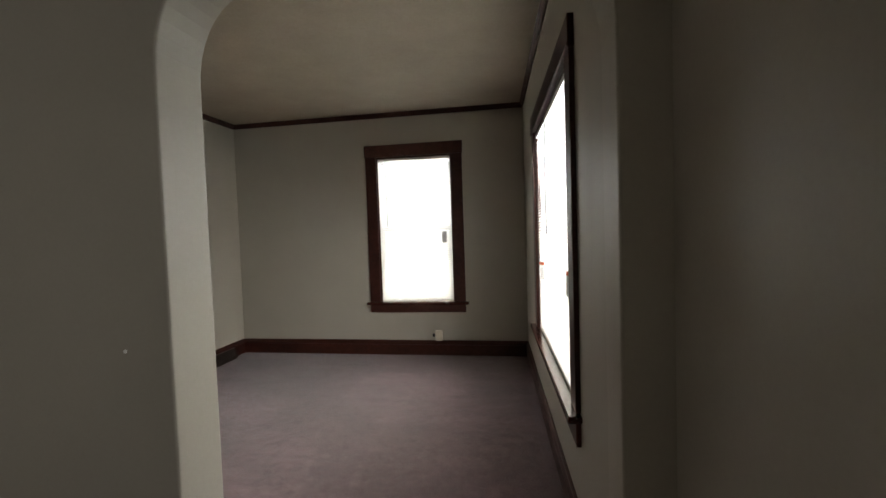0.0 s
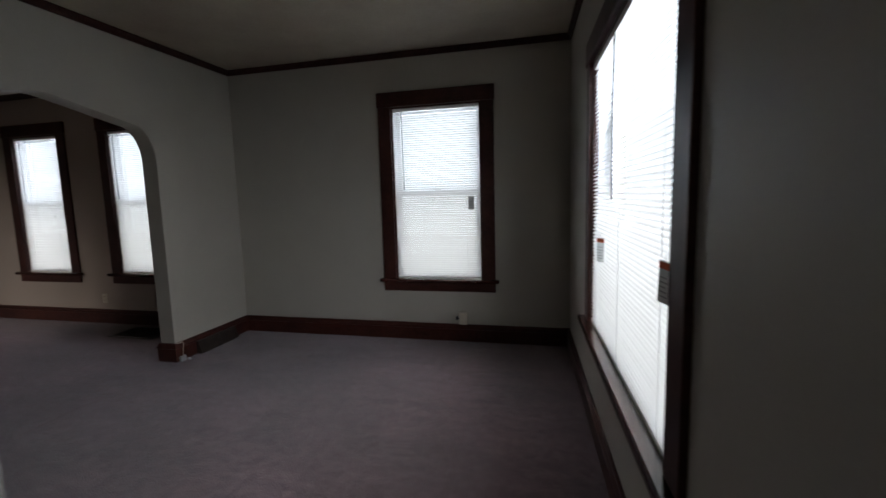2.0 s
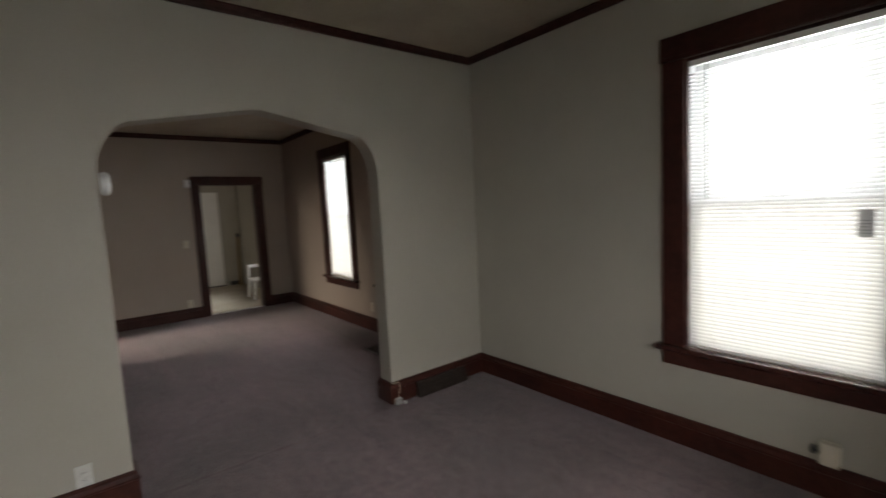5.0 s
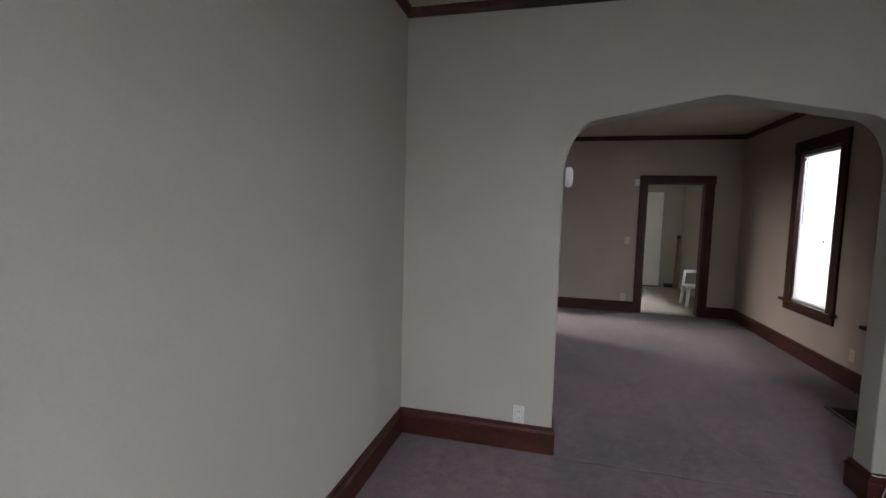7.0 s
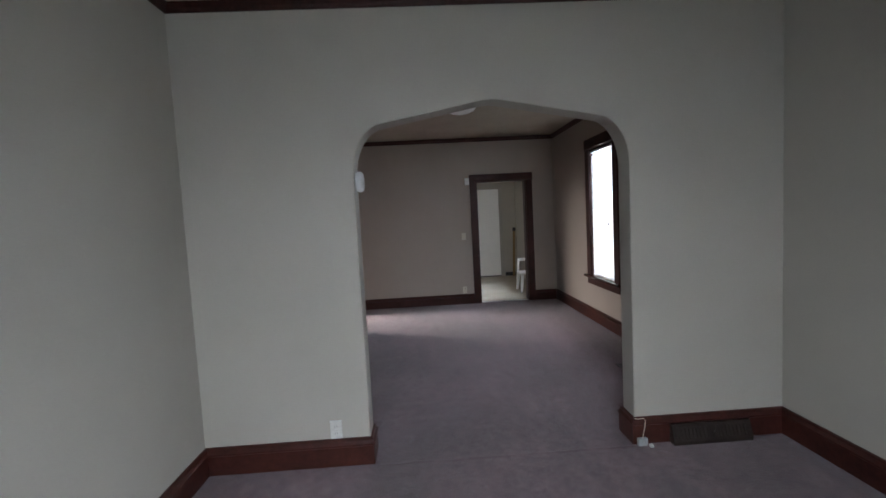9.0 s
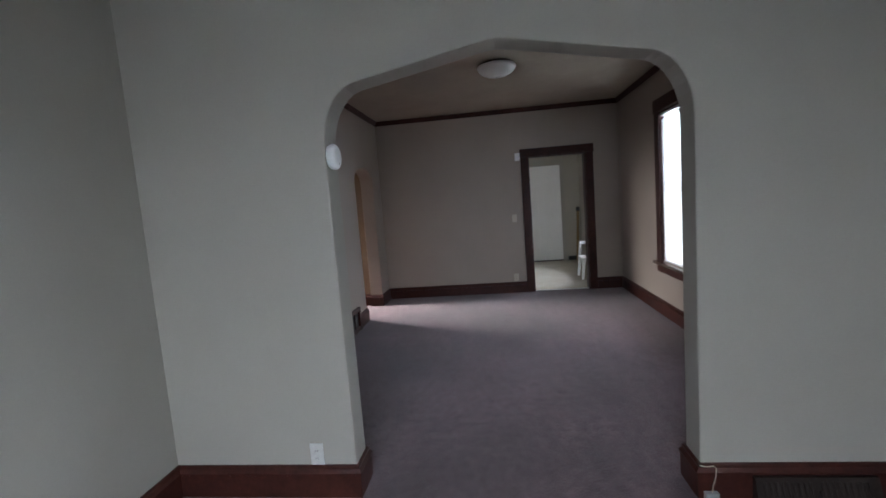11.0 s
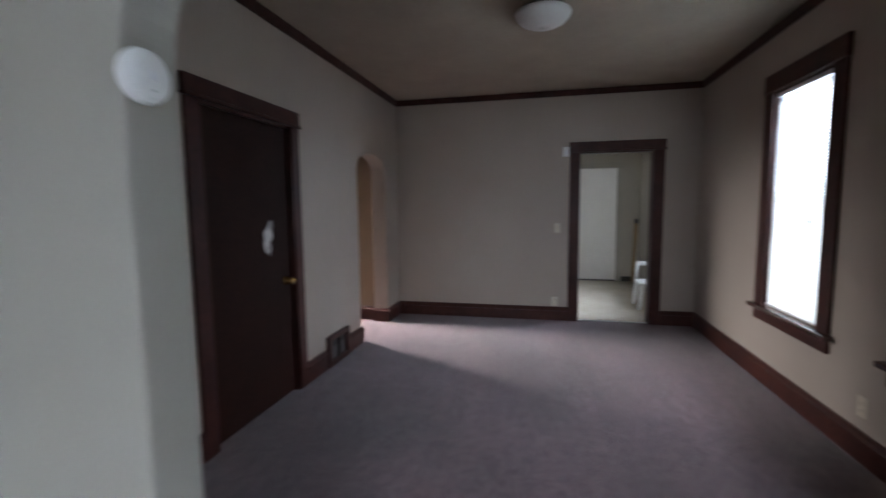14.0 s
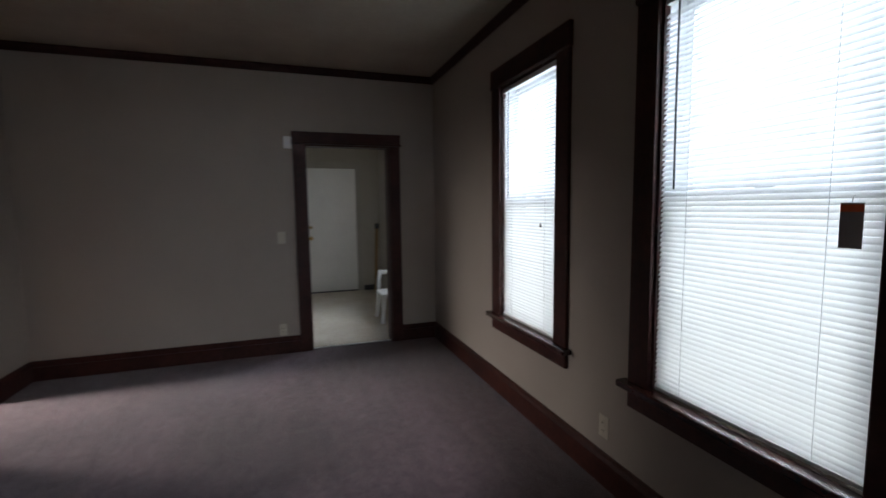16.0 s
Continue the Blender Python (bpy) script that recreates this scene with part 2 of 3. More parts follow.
def tube(points, r, seg=8, bm=None):
    """A round rod along points."""
    bm = bm or bmesh.new()
    pts = [Vector(p) for p in points]
    rings = []
    for i, p in enumerate(pts):
        d = (pts[min(i + 1, len(pts) - 1)] - pts[max(i - 1, 0)]).normalized()
        side = d.cross(Vector((0, 0, 1)) if abs(d.z) < 0.9 else Vector((1, 0, 0))).normalized()
        up = side.cross(d)
        rings.append([bm.verts.new(p + r * (math.cos(2 * math.pi * k / seg) * side + math.sin(2 * math.pi * k / seg) * up)) for k in range(seg)])
    for a, b in zip(rings, rings[1:]):
        for k in range(seg):
            bm.faces.new((a[k], a[(k + 1) % seg], b[(k + 1) % seg], b[k]))
    bm.faces.new(rings[0])
    bm.faces.new(rings[-1])
    return bm


def prism(outline, place, d0, d1):
    """A flat outline of (u, v) points given depth from d0 to d1; place(u, v, d) is a point in space."""
    bm = bmesh.new()
    a = [bm.verts.new(place(u, v, d0)) for u, v in outline]
    b = [bm.verts.new(place(u, v, d1)) for u, v in outline]
    n = len(outline)
    fa = bm.faces.new(a)
    fb = bm.faces.new(b)
    for i in range(n):
        bm.faces.new((a[i], a[(i + 1) % n], b[(i + 1) % n], b[i]))
    bmesh.ops.recalc_face_normals(bm, faces=bm.faces[:])
    bmesh.ops.triangulate(bm, faces=[fa, fb])
    return bm


def pierced(us, vs, holes, place, d0, d1):
    """A slab cut on the grid us x vs, open in the holes (u0, u1, v0, v1)."""
    us = sorted(set(us) | {h[0] for h in holes} | {h[1] for h in holes})
    vs = sorted(set(vs) | {h[2] for h in holes} | {h[3] for h in holes})

    def solid(i, j):
        if i < 0 or j < 0 or i >= len(us) - 1 or j >= len(vs) - 1:
            return False
        u, v = (us[i] + us[i + 1]) / 2, (vs[j] + vs[j + 1]) / 2
        return not any(h[0] < u < h[1] and h[2] < v < h[3] for h in holes)
    bm = bmesh.new()
    known = {}

    def vert(u, v, d):
        if (u, v, d) not in known:
            known[u, v, d] = bm.verts.new(place(u, v, d))
        return known[u, v, d]
    for i in range(len(us) - 1):
        for j in range(len(vs) - 1):
            if not solid(i, j):
                continue
            a, b, c, d = us[i], us[i + 1], vs[j], vs[j + 1]
            for dd in (d0, d1):
                bm.faces.new([vert(*p, dd) for p in ((a, c), (b, c), (b, d), (a, d))])
            for k, l, p, q in ((i - 1, j, (a, c), (a, d)), (i + 1, j, (b, c), (b, d)), (i, j - 1, (a, c), (b, c)), (i, j + 1, (a, d), (b, d))):
                if not solid(k, l):
                    bm.faces.new([vert(*p, d0), vert(*q, d0), vert(*q, d1), vert(*p, d1)])
    return bm


def along_x(u, v, d):
    return (u, d, v)


def along_y(u, v, d):
    return (d, u, v)


def softened(ob, width, seg=3):
    b = ob.modifiers.new("bevel", "BEVEL")
    b.width, b.segments, b.limit_method, b.angle_limit = width, seg, "ANGLE", radians(40)
    return ob


def structure(ob, label, category):
    return tagged(ob, label, category, kind="structure")


# ---- plan ----
H = 2.74                      # ceiling
NORTH, SOUTH = 2.60, -1.0
SOUTH_M = -0.96               # south wall of the middle room
SKEW = math.atan(0.055)       # the east wall stands a little out of square
NE, SE = (3.41, NORTH), (3.41 + 0.055 * (NORTH - SOUTH), SOUTH)
E_IN = (-math.cos(SKEW), -math.sin(SKEW))
E_HEAD = 2.14
ARCH_T = 0.155                # the wall between front and middle room
WEST = -4.70                  # far wall of the middle room
KITCHEN_W = -7.77
SILL, HEAD = 0.61, 2.25


def arch_outline(u0, u1, spring, shoulder, peak, r):
    """Up one jamb, round the shoulder, up a shallow slope to the blunt peak and down again."""
    pts = [(u0, 0.0), (u0, spring)]
    mid = (u0 + u1) / 2
    slope = (peak - shoulder) / (mid - u0 - r)
    turn = math.pi / 2 - math.atan(slope)
    for k in range(1, 9):
        a = turn * k / 8
        pts.append((u0 + r * (1 - math.cos(a)), spring + (shoulder - spring) * math.sin(a) / math.sin(turn)))
    pts.append((mid - 0.09, peak - 0.09 * slope - 0.002))
    pts.append((mid - 0.04, peak - 0.012))
    pts.append((mid, peak - 0.008))
    left = pts[:]
    for u, v in reversed(left[:-1]):
        pts.append((2 * mid - u, v))
    return pts


# ---- walls ----
north = pierced([-0.08, 3.70], [0, H], [(1.757, 2.62, SILL, HEAD)], along_x, NORTH, NORTH + 0.2)
north_middle = pierced([-4.78, -0.08], [0, H], [(-1.665, -0.885, SILL, HEAD), (-3.105, -2.385, SILL, HEAD)], along_x, NORTH, NORTH + 0.2)
structure(part("wall_north_middle", north_middle, TAUPE), "taupe painted plaster outside wall with two windows", "wall")
kitchen_north = pierced([-7.95, -4.78], [0, H], [(-6.1, -5.25, 1.05, 2.1)], along_x, NORTH, NORTH + 0.2)
structure(part("wall_kitchen_north", kitchen_north, GREIGE), "greige painted kitchen outside wall with a window opening", "wall")
structure(part("wall_north_front", north, PAINT), "cream painted plaster outside wall with windows", "wall")


def along_east(u, v, d):
    """u southwards along the east wall from its north corner, d outwards."""
    return (NE[0] + u * math.sin(SKEW) + d * math.cos(SKEW), NE[1] - u * math.cos(SKEW) + d * math.sin(SKEW), v)


east = pierced([0.0, (NORTH - SOUTH) / math.cos(SKEW)], [0, H], [(1.302, 2.842, SILL, E_HEAD)], along_east, 0.0, 0.19)
structure(part("wall_east", east, PAINT), "cream painted plaster wall with a wide window", "wall")

arch = arch_outline(-0.01, 1.635, 1.75, 2.03, 2.160, 0.19)
between = prism([(SOUTH - 0.185, 0)] + arch + [(NORTH + 0.1, 0), (NORTH + 0.1, H), (SOUTH - 0.185, H)], along_y, -ARCH_T, 0.0)
structure(softened(part("wall_between_rooms", between, PAINT), 0.008), "cream plaster wall with a pointed arch opening", "wall")

entry = arch_outline(2.36, 3.56, 1.88, 2.14, 2.24, 0.19)
south_front = prism([(-0.1, 0)] + entry + [(3.81, 0), (3.81, H), (-0.1, H)], along_x, SOUTH - 0.185, SOUTH)
structure(softened(part("wall_south_front", south_front, PAINT), 0.008), "cream plaster wall with an arched entry opening", "wall")

niche = [(-4.26, 0.0), (-4.26, 1.78)]
for k in range(1, 16):
    a = math.pi * k / 16
    niche.append((-3.845 - 0.415 * math.cos(a), 1.78 + 0.21 * math.sin(a) ** 0.8))
niche += [(-3.43, 1.78), (-3.43, 0.0)]
DOOR0, DOOR1, DOORH = -2.20, -1.30, 2.015
south_mid = prism([(WEST - 0.1, 0)] + niche + [(DOOR0, 0), (DOOR0, DOORH), (DOOR1, DOORH), (DOOR1, 0), (-0.1, 0), (-0.1, H), (WEST - 0.1, H)], along_x, SOUTH - 0.14, SOUTH_M)
structure(softened(part("wall_south_middle", south_mid, TAUPE), 0.008), "taupe plaster wall with a door and a round-headed opening", "wall")

KD0, KD1, KDH = 1.295, 2.125, 2.03
west = prism([(SOUTH - 0.14, 0), (KD0, 0), (KD0, KDH), (KD1, KDH), (KD1, 0), (NORTH, 0), (NORTH, H), (SOUTH - 0.14, H)], along_y, WEST - 0.15, WEST)
structure(part("wall_west", west, TAUPE), "taupe plaster wall with a cased kitchen doorway", "wall")

structure(part("wall_kitchen_west", box(KITCHEN_W - 0.15, KITCHEN_W, 0.1, NORTH, 0, H), GREIGE), "greige painted kitchen wall behind a white door", "wall")
structure(part("wall_kitchen_south", box(KITCHEN_W - 0.15, WEST - 0.15, 0.0, 0.1, 0, H), GREIGE), "plain greige kitchen wall", "wall")
structure(part("wall_hall_west", box(-4.48, -4.33, -1.75, SOUTH - 0.14, 0, H), HALL_TONE), "painted hall wall, warm dim light in its colour", "wall")
structure(part("wall_hall_far", box(-4.87, -4.72, -3.10, SOUTH - 0.14, 0, H), HALL_TONE), "painted hall wall, warm dim light in its colour", "wall")
structure(part("wall_hall_east", box(-3.25, -3.10, -3.10, SOUTH - 0.14, 0, H), HALL_TONE), "painted hall wall, warm dim light in its colour", "wall")
structure(part("wall_hall_south", pierced([-4.87, -3.10], [0, H], [(-4.70, -4.20, 0.85, 2.1)], along_x, -3.25, -3.10), HALL_TONE), "painted hall wall with a window opening, warm dim light in its colour", "wall")
structure(part("wall_entry_west", box(0.85, 1.0, -3.35, SOUTH - 0.185, 0, H), PAINT), "cream painted entry wall", "wall")
structure(part("wall_entry_east", pierced([-3.35, SOUTH - 0.185], [0, H], [(-3.15, -2.55, 0.9, 2.0)], along_y, 3.68, 3.83), PAINT), "cream painted entry wall with a small window opening", "wall")
structure(part("wall_entry_south", box(0.85, 3.83, -3.50, -3.35, 0, H), PAINT), "plain cream entry wall", "wall")
structure(part("wall_closet", box(-2.5, -1.1, -1.75, -1.6, 0, H), PAINT), "plain closet wall behind the brown door", "wall")

# ---- floors and ceilings ----
structure(part("floor_carpet", box(WEST - 0.03, 3.83, -3.50, NORTH, -0.12, 0.0), CARPET), "worn mauve-brown wall-to-wall carpet", "carpet")
structure(part("floor_kitchen", box(KITCHEN_W - 0.15, WEST - 0.03, 0.0, NORTH, -0.12, 0.004), KITCHEN_FLOOR), "pale speckled sheet vinyl kitchen floor", "floor")
structure(part("ceiling_front_room", box(0.0, 3.83, -3.5, NORTH + 0.2, H, H + 0.12), CEILING), "stippled off-white ceiling", "ceiling")
structure(part("ceiling_middle_room", box(WEST - 0.15, 0.0, -3.5, NORTH + 0.2, H + 0.003, H + 0.12), CEILING), "stippled off-white ceiling", "ceiling")
structure(part("ceiling_kitchen", box(KITCHEN_W - 0.15, WEST - 0.15, 0.0, NORTH + 0.2, H - 0.2, H + 0.12), CEILING), "plain off-white kitchen ceiling", "ceiling")


# ---- bright sky and distance outside the windows ----
def glow_material():
    m = bpy.data.materials.new("hazy_daylight")
    m.use_nodes = True
    t = m.node_tree
    t.nodes.remove(t.nodes["Principled BSDF"])
    e = node(m, "ShaderNodeEmission", Color=(0.9, 0.95, 1.0, 1), Strength=4.0)
    link(m, e.outputs[0], t.nodes["Material Output"].inputs[0])
    return m


HAZE = glow_material()
structure(part("backdrop_east", box(9.0, 9.1, -8.0, 22.0, -0.5, 12.0), HAZE), "bright hazy daylight outside the east window", "backdrop")
structure(part("backdrop_north", box(-22.0, 8.9, 8.0, 8.1, -0.5, 12.0), HAZE), "bright hazy daylight outside the north windows", "backdrop")

# ---- trim ----
BASE = [(0, 0), (0.020, 0), (0.020, 0.118), (0.026, 0.122), (0.026, 0.132), (0.020, 0.140), (0.014, 0.150), (0.014, 0.162), (0.009, 0.168), (0, 0.168)]
CROWN = [(0, 0), (0.010, 0), (0.014, 0.006), (0.018, 0.022), (0.030, 0.036), (0.036, 0.040), (0.036, 0.050), (0, 0.050)]


def moulding(name, p, q, inward, profile, z, start, end, label, category):
    """A profile of (depth, height) run from p to q; start and end: 1 an inside mitre, -1 an outside mitre, 0 a square cut."""
    p, q, n = Vector((*p, z)), Vector((*q, z)), Vector((*inward, 0))
    run = (q - p).normalized()
    bm = bmesh.new()
    a = [bm.verts.new(p + n * d + run * d * start + Vector((0, 0, h))) for d, h in profile]
    b = [bm.verts.new(q + n * d - run * d * end + Vector((0, 0, h))) for d, h in profile]
    k = len(profile)
    for i in range(k):
        bm.faces.new((a[i], a[(i + 1) % k], b[(i + 1) % k], b[i]))
    bm.faces.new(a)
    bm.faces.new(b)
    return structure(part(name, bm, WOOD), label, category)


def baseboard(p, q, inward, start=0, end=0):
    return moulding("baseboard", p, q, inward, BASE, 0.0, start, end, "dark mahogany-stained baseboard with a moulded top", "baseboard")


def crown(p, q, inward, start=1, end=1, tall=1.0):
    return moulding("crown_trim", p, q, inward, [(d, h * tall) for d, h in CROWN], H - 0.05 * tall, start, end, "slim dark stained wood crown moulding", "crown moulding")


for side in (
        ((0, SOUTH), (2.36, SOUTH), (0, 1), 1, -1), ((2.36, SOUTH), (2.36, SOUTH - 0.185), (1, 0), -1, 0),
        (NE, SE, E_IN, 1, 0), ((0, NORTH), NE, (0, -1), 1, 1),
        ((0, NORTH), (0, 1.635), (1, 0), 1, -1), ((0, 1.635), (-ARCH_T, 1.635), (0, -1), -1, -1), ((-ARCH_T, 1.635), (-ARCH_T, NORTH), (-1, 0), -1, 1),
        ((0, -0.01), (0, SOUTH), (1, 0), -1, 1), ((-ARCH_T, -0.01), (0, -0.01), (0, 1), -1, -1), ((-ARCH_T, SOUTH_M), (-ARCH_T, -0.01), (-1, 0), 1, -1),
        ((WEST, NORTH), (-ARCH_T, NORTH), (0, -1), 1, 1), ((WEST, KD1 + 0.105), (WEST, NORTH), (1, 0), 0, 1), ((WEST, SOUTH_M), (WEST, KD0 - 0.105), (1, 0), 1, 0),
        ((WEST, SOUTH_M), (-4.26, SOUTH_M), (0, 1), 1, -1), ((-4.26, SOUTH_M), (-4.26, SOUTH - 0.14), (1, 0), -1, 0),
        ((-4.33, -1.75), (-4.33, SOUTH - 0.14), (1, 0), 0, 0),
        ((-3.43, SOUTH_M), (-3.073, SOUTH_M), (0, 1), -1, 0), ((-3.43, SOUTH - 0.14), (-3.43, SOUTH_M), (-1, 0), 0, -1),
        ((-2.652, SOUTH_M), (DOOR0 - 0.105, SOUTH_M), (0, 1), 0, 0), ((DOOR1 + 0.105, SOUTH_M), (-ARCH_T, SOUTH_M), (0, 1), 0, 1)):
    baseboard(*side)
for side in (((0, SOUTH), SE, (0, 1)), (SE, NE, E_IN), (NE, (0, NORTH), (0, -1)), ((0, NORTH), (0, SOUTH), (1, 0)),
             ((WEST, SOUTH_M), (-ARCH_T, SOUTH_M), (0, 1)), ((-ARCH_T, SOUTH_M), (-ARCH_T, NORTH), (-1, 0)), ((-ARCH_T, NORTH), (WEST, NORTH), (0, -1)), ((WEST, NORTH), (WEST, SOUTH_M), (1, 0))):
    crown(*side, tall=1.28 if min(side[0][0], side[1][0]) < -0.1 else 1.0)


# ---- windows and blinds ----
def window_unit(name, m, w, label, casing=0.12, screen=True, sashes=2, head=HEAD, apron=0.09):
    """A cased sash window; local x runs along the wall, y outwards, z up from the sill; the origin is the opening's lower corner."""
    h = head - SILL
    win = tagged(new(name), label, "window", kind="structure")
    win.matrix_world = m
    c, t = casing, 0.022
    part("side_casing", box(-c, 0.004, -t, 0.0, 0.0, h, 0.003), WOOD, win)
    part("side_casing", box(w - 0.004, w + c, -t, 0.0, 0.0, h, 0.003), WOOD, win)
    part("head_casing", box(-c - 0.008, w + c + 0.008, -t - 0.006, 0.0, h, h + 0.135, 0.004), WOOD, win)
    part("head_stop", box(-c - 0.004, w + c + 0.004, -t - 0.010, -t - 0.006, h + 0.004, h + 0.022, 0.0015), WOOD, win)
    sill = box(-c - 0.035, w + c + 0.035, -0.062, 0.0, -0.032, 0.0, 0.007)
    box(0.002, w - 0.002, -0.004, 0.115, -0.030, -0.001, 0.001, sill)
    part("window_sill", sill, SILL_WOOD, win, "deep glossy dark wood sill")
    part("apron", box(-c, w + c, -t, 0.0, -0.032 - apron, -0.032, 0.004), WOOD, win)
    for x0, x1 in ((0.0, 0.016), (w - 0.016, w)):
        part("jamb", box(x0, x1, 0.0, 0.030, 0.0, h, 0.001), WOOD, win)
        part("jamb_liner", box(x0, x1, 0.030, 0.150, 0.0, h, 0.001), VINYL_FRAME, win, "white vinyl jamb liner")
    part("head_jamb", box(0.016, w - 0.016, 0.0, 0.030, h - 0.016, h, 0.001), WOOD, win)
    part("head_liner", box(0.016, w - 0.016, 0.030, 0.150, h - 0.016, h, 0.001), VINYL_FRAME, win, "white vinyl head liner")
    mid = h * 0.508
    f = 0.042
    rows = (("upper_sash", mid - 0.02, h - 0.016, 0.108), ("lower_sash", 0.0, mid + 0.02, 0.072)) if sashes == 2 else (("fixed_sash", 0.0, h - 0.016, 0.09),)
    for which, z0, z1, y0 in rows:
        sash = box(0.016, 0.016 + f, y0, y0 + 0.032, z0, z1, 0.003)
        box(w - 0.016 - f, w - 0.016, y0, y0 + 0.032, z0, z1, 0.003, sash)
        box(0.016 + f, w - 0.016 - f, y0 + 0.001, y0 + 0.031, z1 - f, z1, 0.003, sash)
        box(0.016 + f, w - 0.016 - f, y0 + 0.001, y0 + 0.031, z0, z0 + f, 0.003, sash)
        s = part(which, sash, VINYL_FRAME, win, "white vinyl sash")
        pane = part("pane", box(0.016 + f, w - 0.016 - f, y0 + 0.013, y0 + 0.019, z0 + f, z1 - f), GLASS, s)
        pane.visible_shadow = False
    if sashes == 1:
        return win
    lock = box(w / 2 - 0.03, w / 2 + 0.03, 0.078, 0.100, mid + 0.02, mid + 0.032, 0.003)
    box(w / 2 - 0.006, w / 2 + 0.028, 0.074, 0.090, mid + 0.032, mid + 0.042, 0.003, lock)
    part("sash_lock", lock, VINYL_FRAME, win)
    if screen:
        part("insect_screen", box(0.02, w - 0.02, 0.150, 0.151, 0.0, mid), SCREEN, win, "grey insect screen outside the lower sash")
    return win


def blind(m, w, label, tilt=46, droop=0.0, wand_at=0.09, cords=2, pitch=0.0208, head=HEAD, y=0.018):
    """A lowered mini-blind inside the opening: head rail, slats, ladder cords, bottom rail and wand."""
    h = head - SILL
    ob = tagged(new("mini_blind"), label, "blind")
    ob.matrix_world = m
    x0, x1 = 0.018, w - 0.018
    part("head_rail", box(x0, x1, y - 0.014, y + 0.014, h - 0.048, h - 0.018, 0.002), WHITE, ob, "white metal head rail")
    n = int((h - 0.085) / pitch)
    seg, half = 4, 0.0125
    bm = bmesh.new()
    a = radians(tilt)
    lines = []
    ends = (x0, x0 + 0.10, x1 - 0.10, x1)
    for s in (1, -1):
        for k in range(seg + 1):
            q = -1 + 2 * k / seg
            dy, dz = half * q, 0.0022 * (1 - q * q) + s * 0.0003
            lines.append([bm.verts.new((x, dy * math.cos(a) - dz * math.sin(a), dy * math.sin(a) + dz * math.cos(a) - (droop if i in (0, 3) else 0.0))) for i, x in enumerate(ends)])
    for s in (0, seg + 1):
        for k in range(seg):
            for i in range(3):
                bm.faces.new((lines[s + k][i], lines[s + k][i + 1], lines[s + k + 1][i + 1], lines[s + k + 1][i]))
    first = part("slat", bm, SLAT, ob, smooth=True)
    mesh = first.data
    rnd = random.Random(int(w * 1000) + int(m.translation.x * 100))
    for i in range(n):
        s = first if i == 0 else new("slat", mesh)
        s.parent = ob
        s.location = (rnd.uniform(-0.0015, 0.0015), y + rnd.uniform(-0.0006, 0.0006), 0.032 + i * pitch)
        s.rotation_euler = (radians(rnd.uniform(-2.5, 2.5)), rnd.uniform(-0.0007, 0.0007), 0)
    part("bottom_rail", box(x0, x1, y - 0.012, y + 0.012, 0.006, 0.022, 0.003), WHITE, ob, "white bottom rail")
    for k in range(cords):
        x = x0 + 0.13 + (x1 - x0 - 0.26) * k / (cords - 1)
        cord = tube([(x, y - 0.0125, 0.01), (x, y - 0.0125, h - 0.03)], 0.0011, 5)
        tube([(x, y + 0.0125, 0.01), (x, y + 0.0125, h - 0.03)], 0.0011, 5, cord)
        part("ladder_cord", cord, SLAT, ob)
    x = x0 + wand_at
    wand = tube([(x, y - 0.019, h - 0.052), (x + 0.004, y - 0.024, h - 0.40), (x + 0.006, y - 0.022, h - 0.78)], 0.004, 8)
    part("tilt_wand", wand, CLEAR, ob, "grey clear plastic tilt wand")
    return ob


def hang_tag(m, label, orange, card=None):
    """A printed safety card on the blind; local x along the window, y outwards, the origin at its lower corner."""
    ob = tagged(new("hanging_tag"), label, "tag", group="safety tags on the blinds")
    ob.matrix_world = m
    part("card", box(0, 0.055, 0, 0.0012, 0, 0.125, 0.0004, seg=1), card or PAPER, ob)
    if orange:
        part("orange_band", box(0.0006, 0.0544, -0.0008, -0.0002, 0.100, 0.120), ORANGE, ob, "orange printed band")
    for i in range(5):
        part("print_line", box(0.008, 0.047 - 0.006 * (i % 3), -0.0007, -0.0002, 0.018 + i * 0.014, 0.021 + i * 0.014), GREY_PRINT, ob)
    part("hook", tube([(0.027, 0.0006, 0.124), (0.027, 0.0006, 0.140), (0.031, 0.004, 0.146)], 0.0012, 6), WHITE, ob)
    return ob


CLEAR = mottled(material("grey_clear_plastic", (0.09, 0.1, 0.1), 0.2), (0.07, 0.078, 0.08), (0.12, 0.13, 0.13), 10, 60, 0.02, 0.001)
N_WIN = pose(1.757, NORTH, SILL)
E_WIN = pose(*along_east(1.302, SILL, 0.0), 0, 0, -90 + math.degrees(SKEW))
B_NEAR = pose(-1.665, NORTH, SILL)
B_FAR = pose(-3.105, NORTH, SILL)
window_unit("window_1", N_WIN, 0.863, "white sash window in wide dark mahogany casing")
window_unit("window_2", E_WIN, 1.54, "wide fixed white window in dark mahogany casing", screen=False, sashes=1, head=E_HEAD, apron=0.115)
window_unit("window_3", B_NEAR, 0.78, "white sash window in wide dark mahogany casing", casing=0.11)
window_unit("window_4", B_FAR, 0.72, "white sash window in wide dark mahogany casing")
blind(N_WIN, 0.863, "lowered white mini-blind with closed slats in a window")
blind(E_WIN, 1.54, "wide lowered white mini-blind with half-open slats", tilt=31, wand_at=0.63, cords=3, head=E_HEAD, y=0.013)
blind(B_NEAR, 0.78, "lowered white mini-blind with half-closed slats", tilt=50, wand_at=0.07)
blind(B_FAR, 0.72, "lowered white mini-blind with half-closed slats", tilt=50)
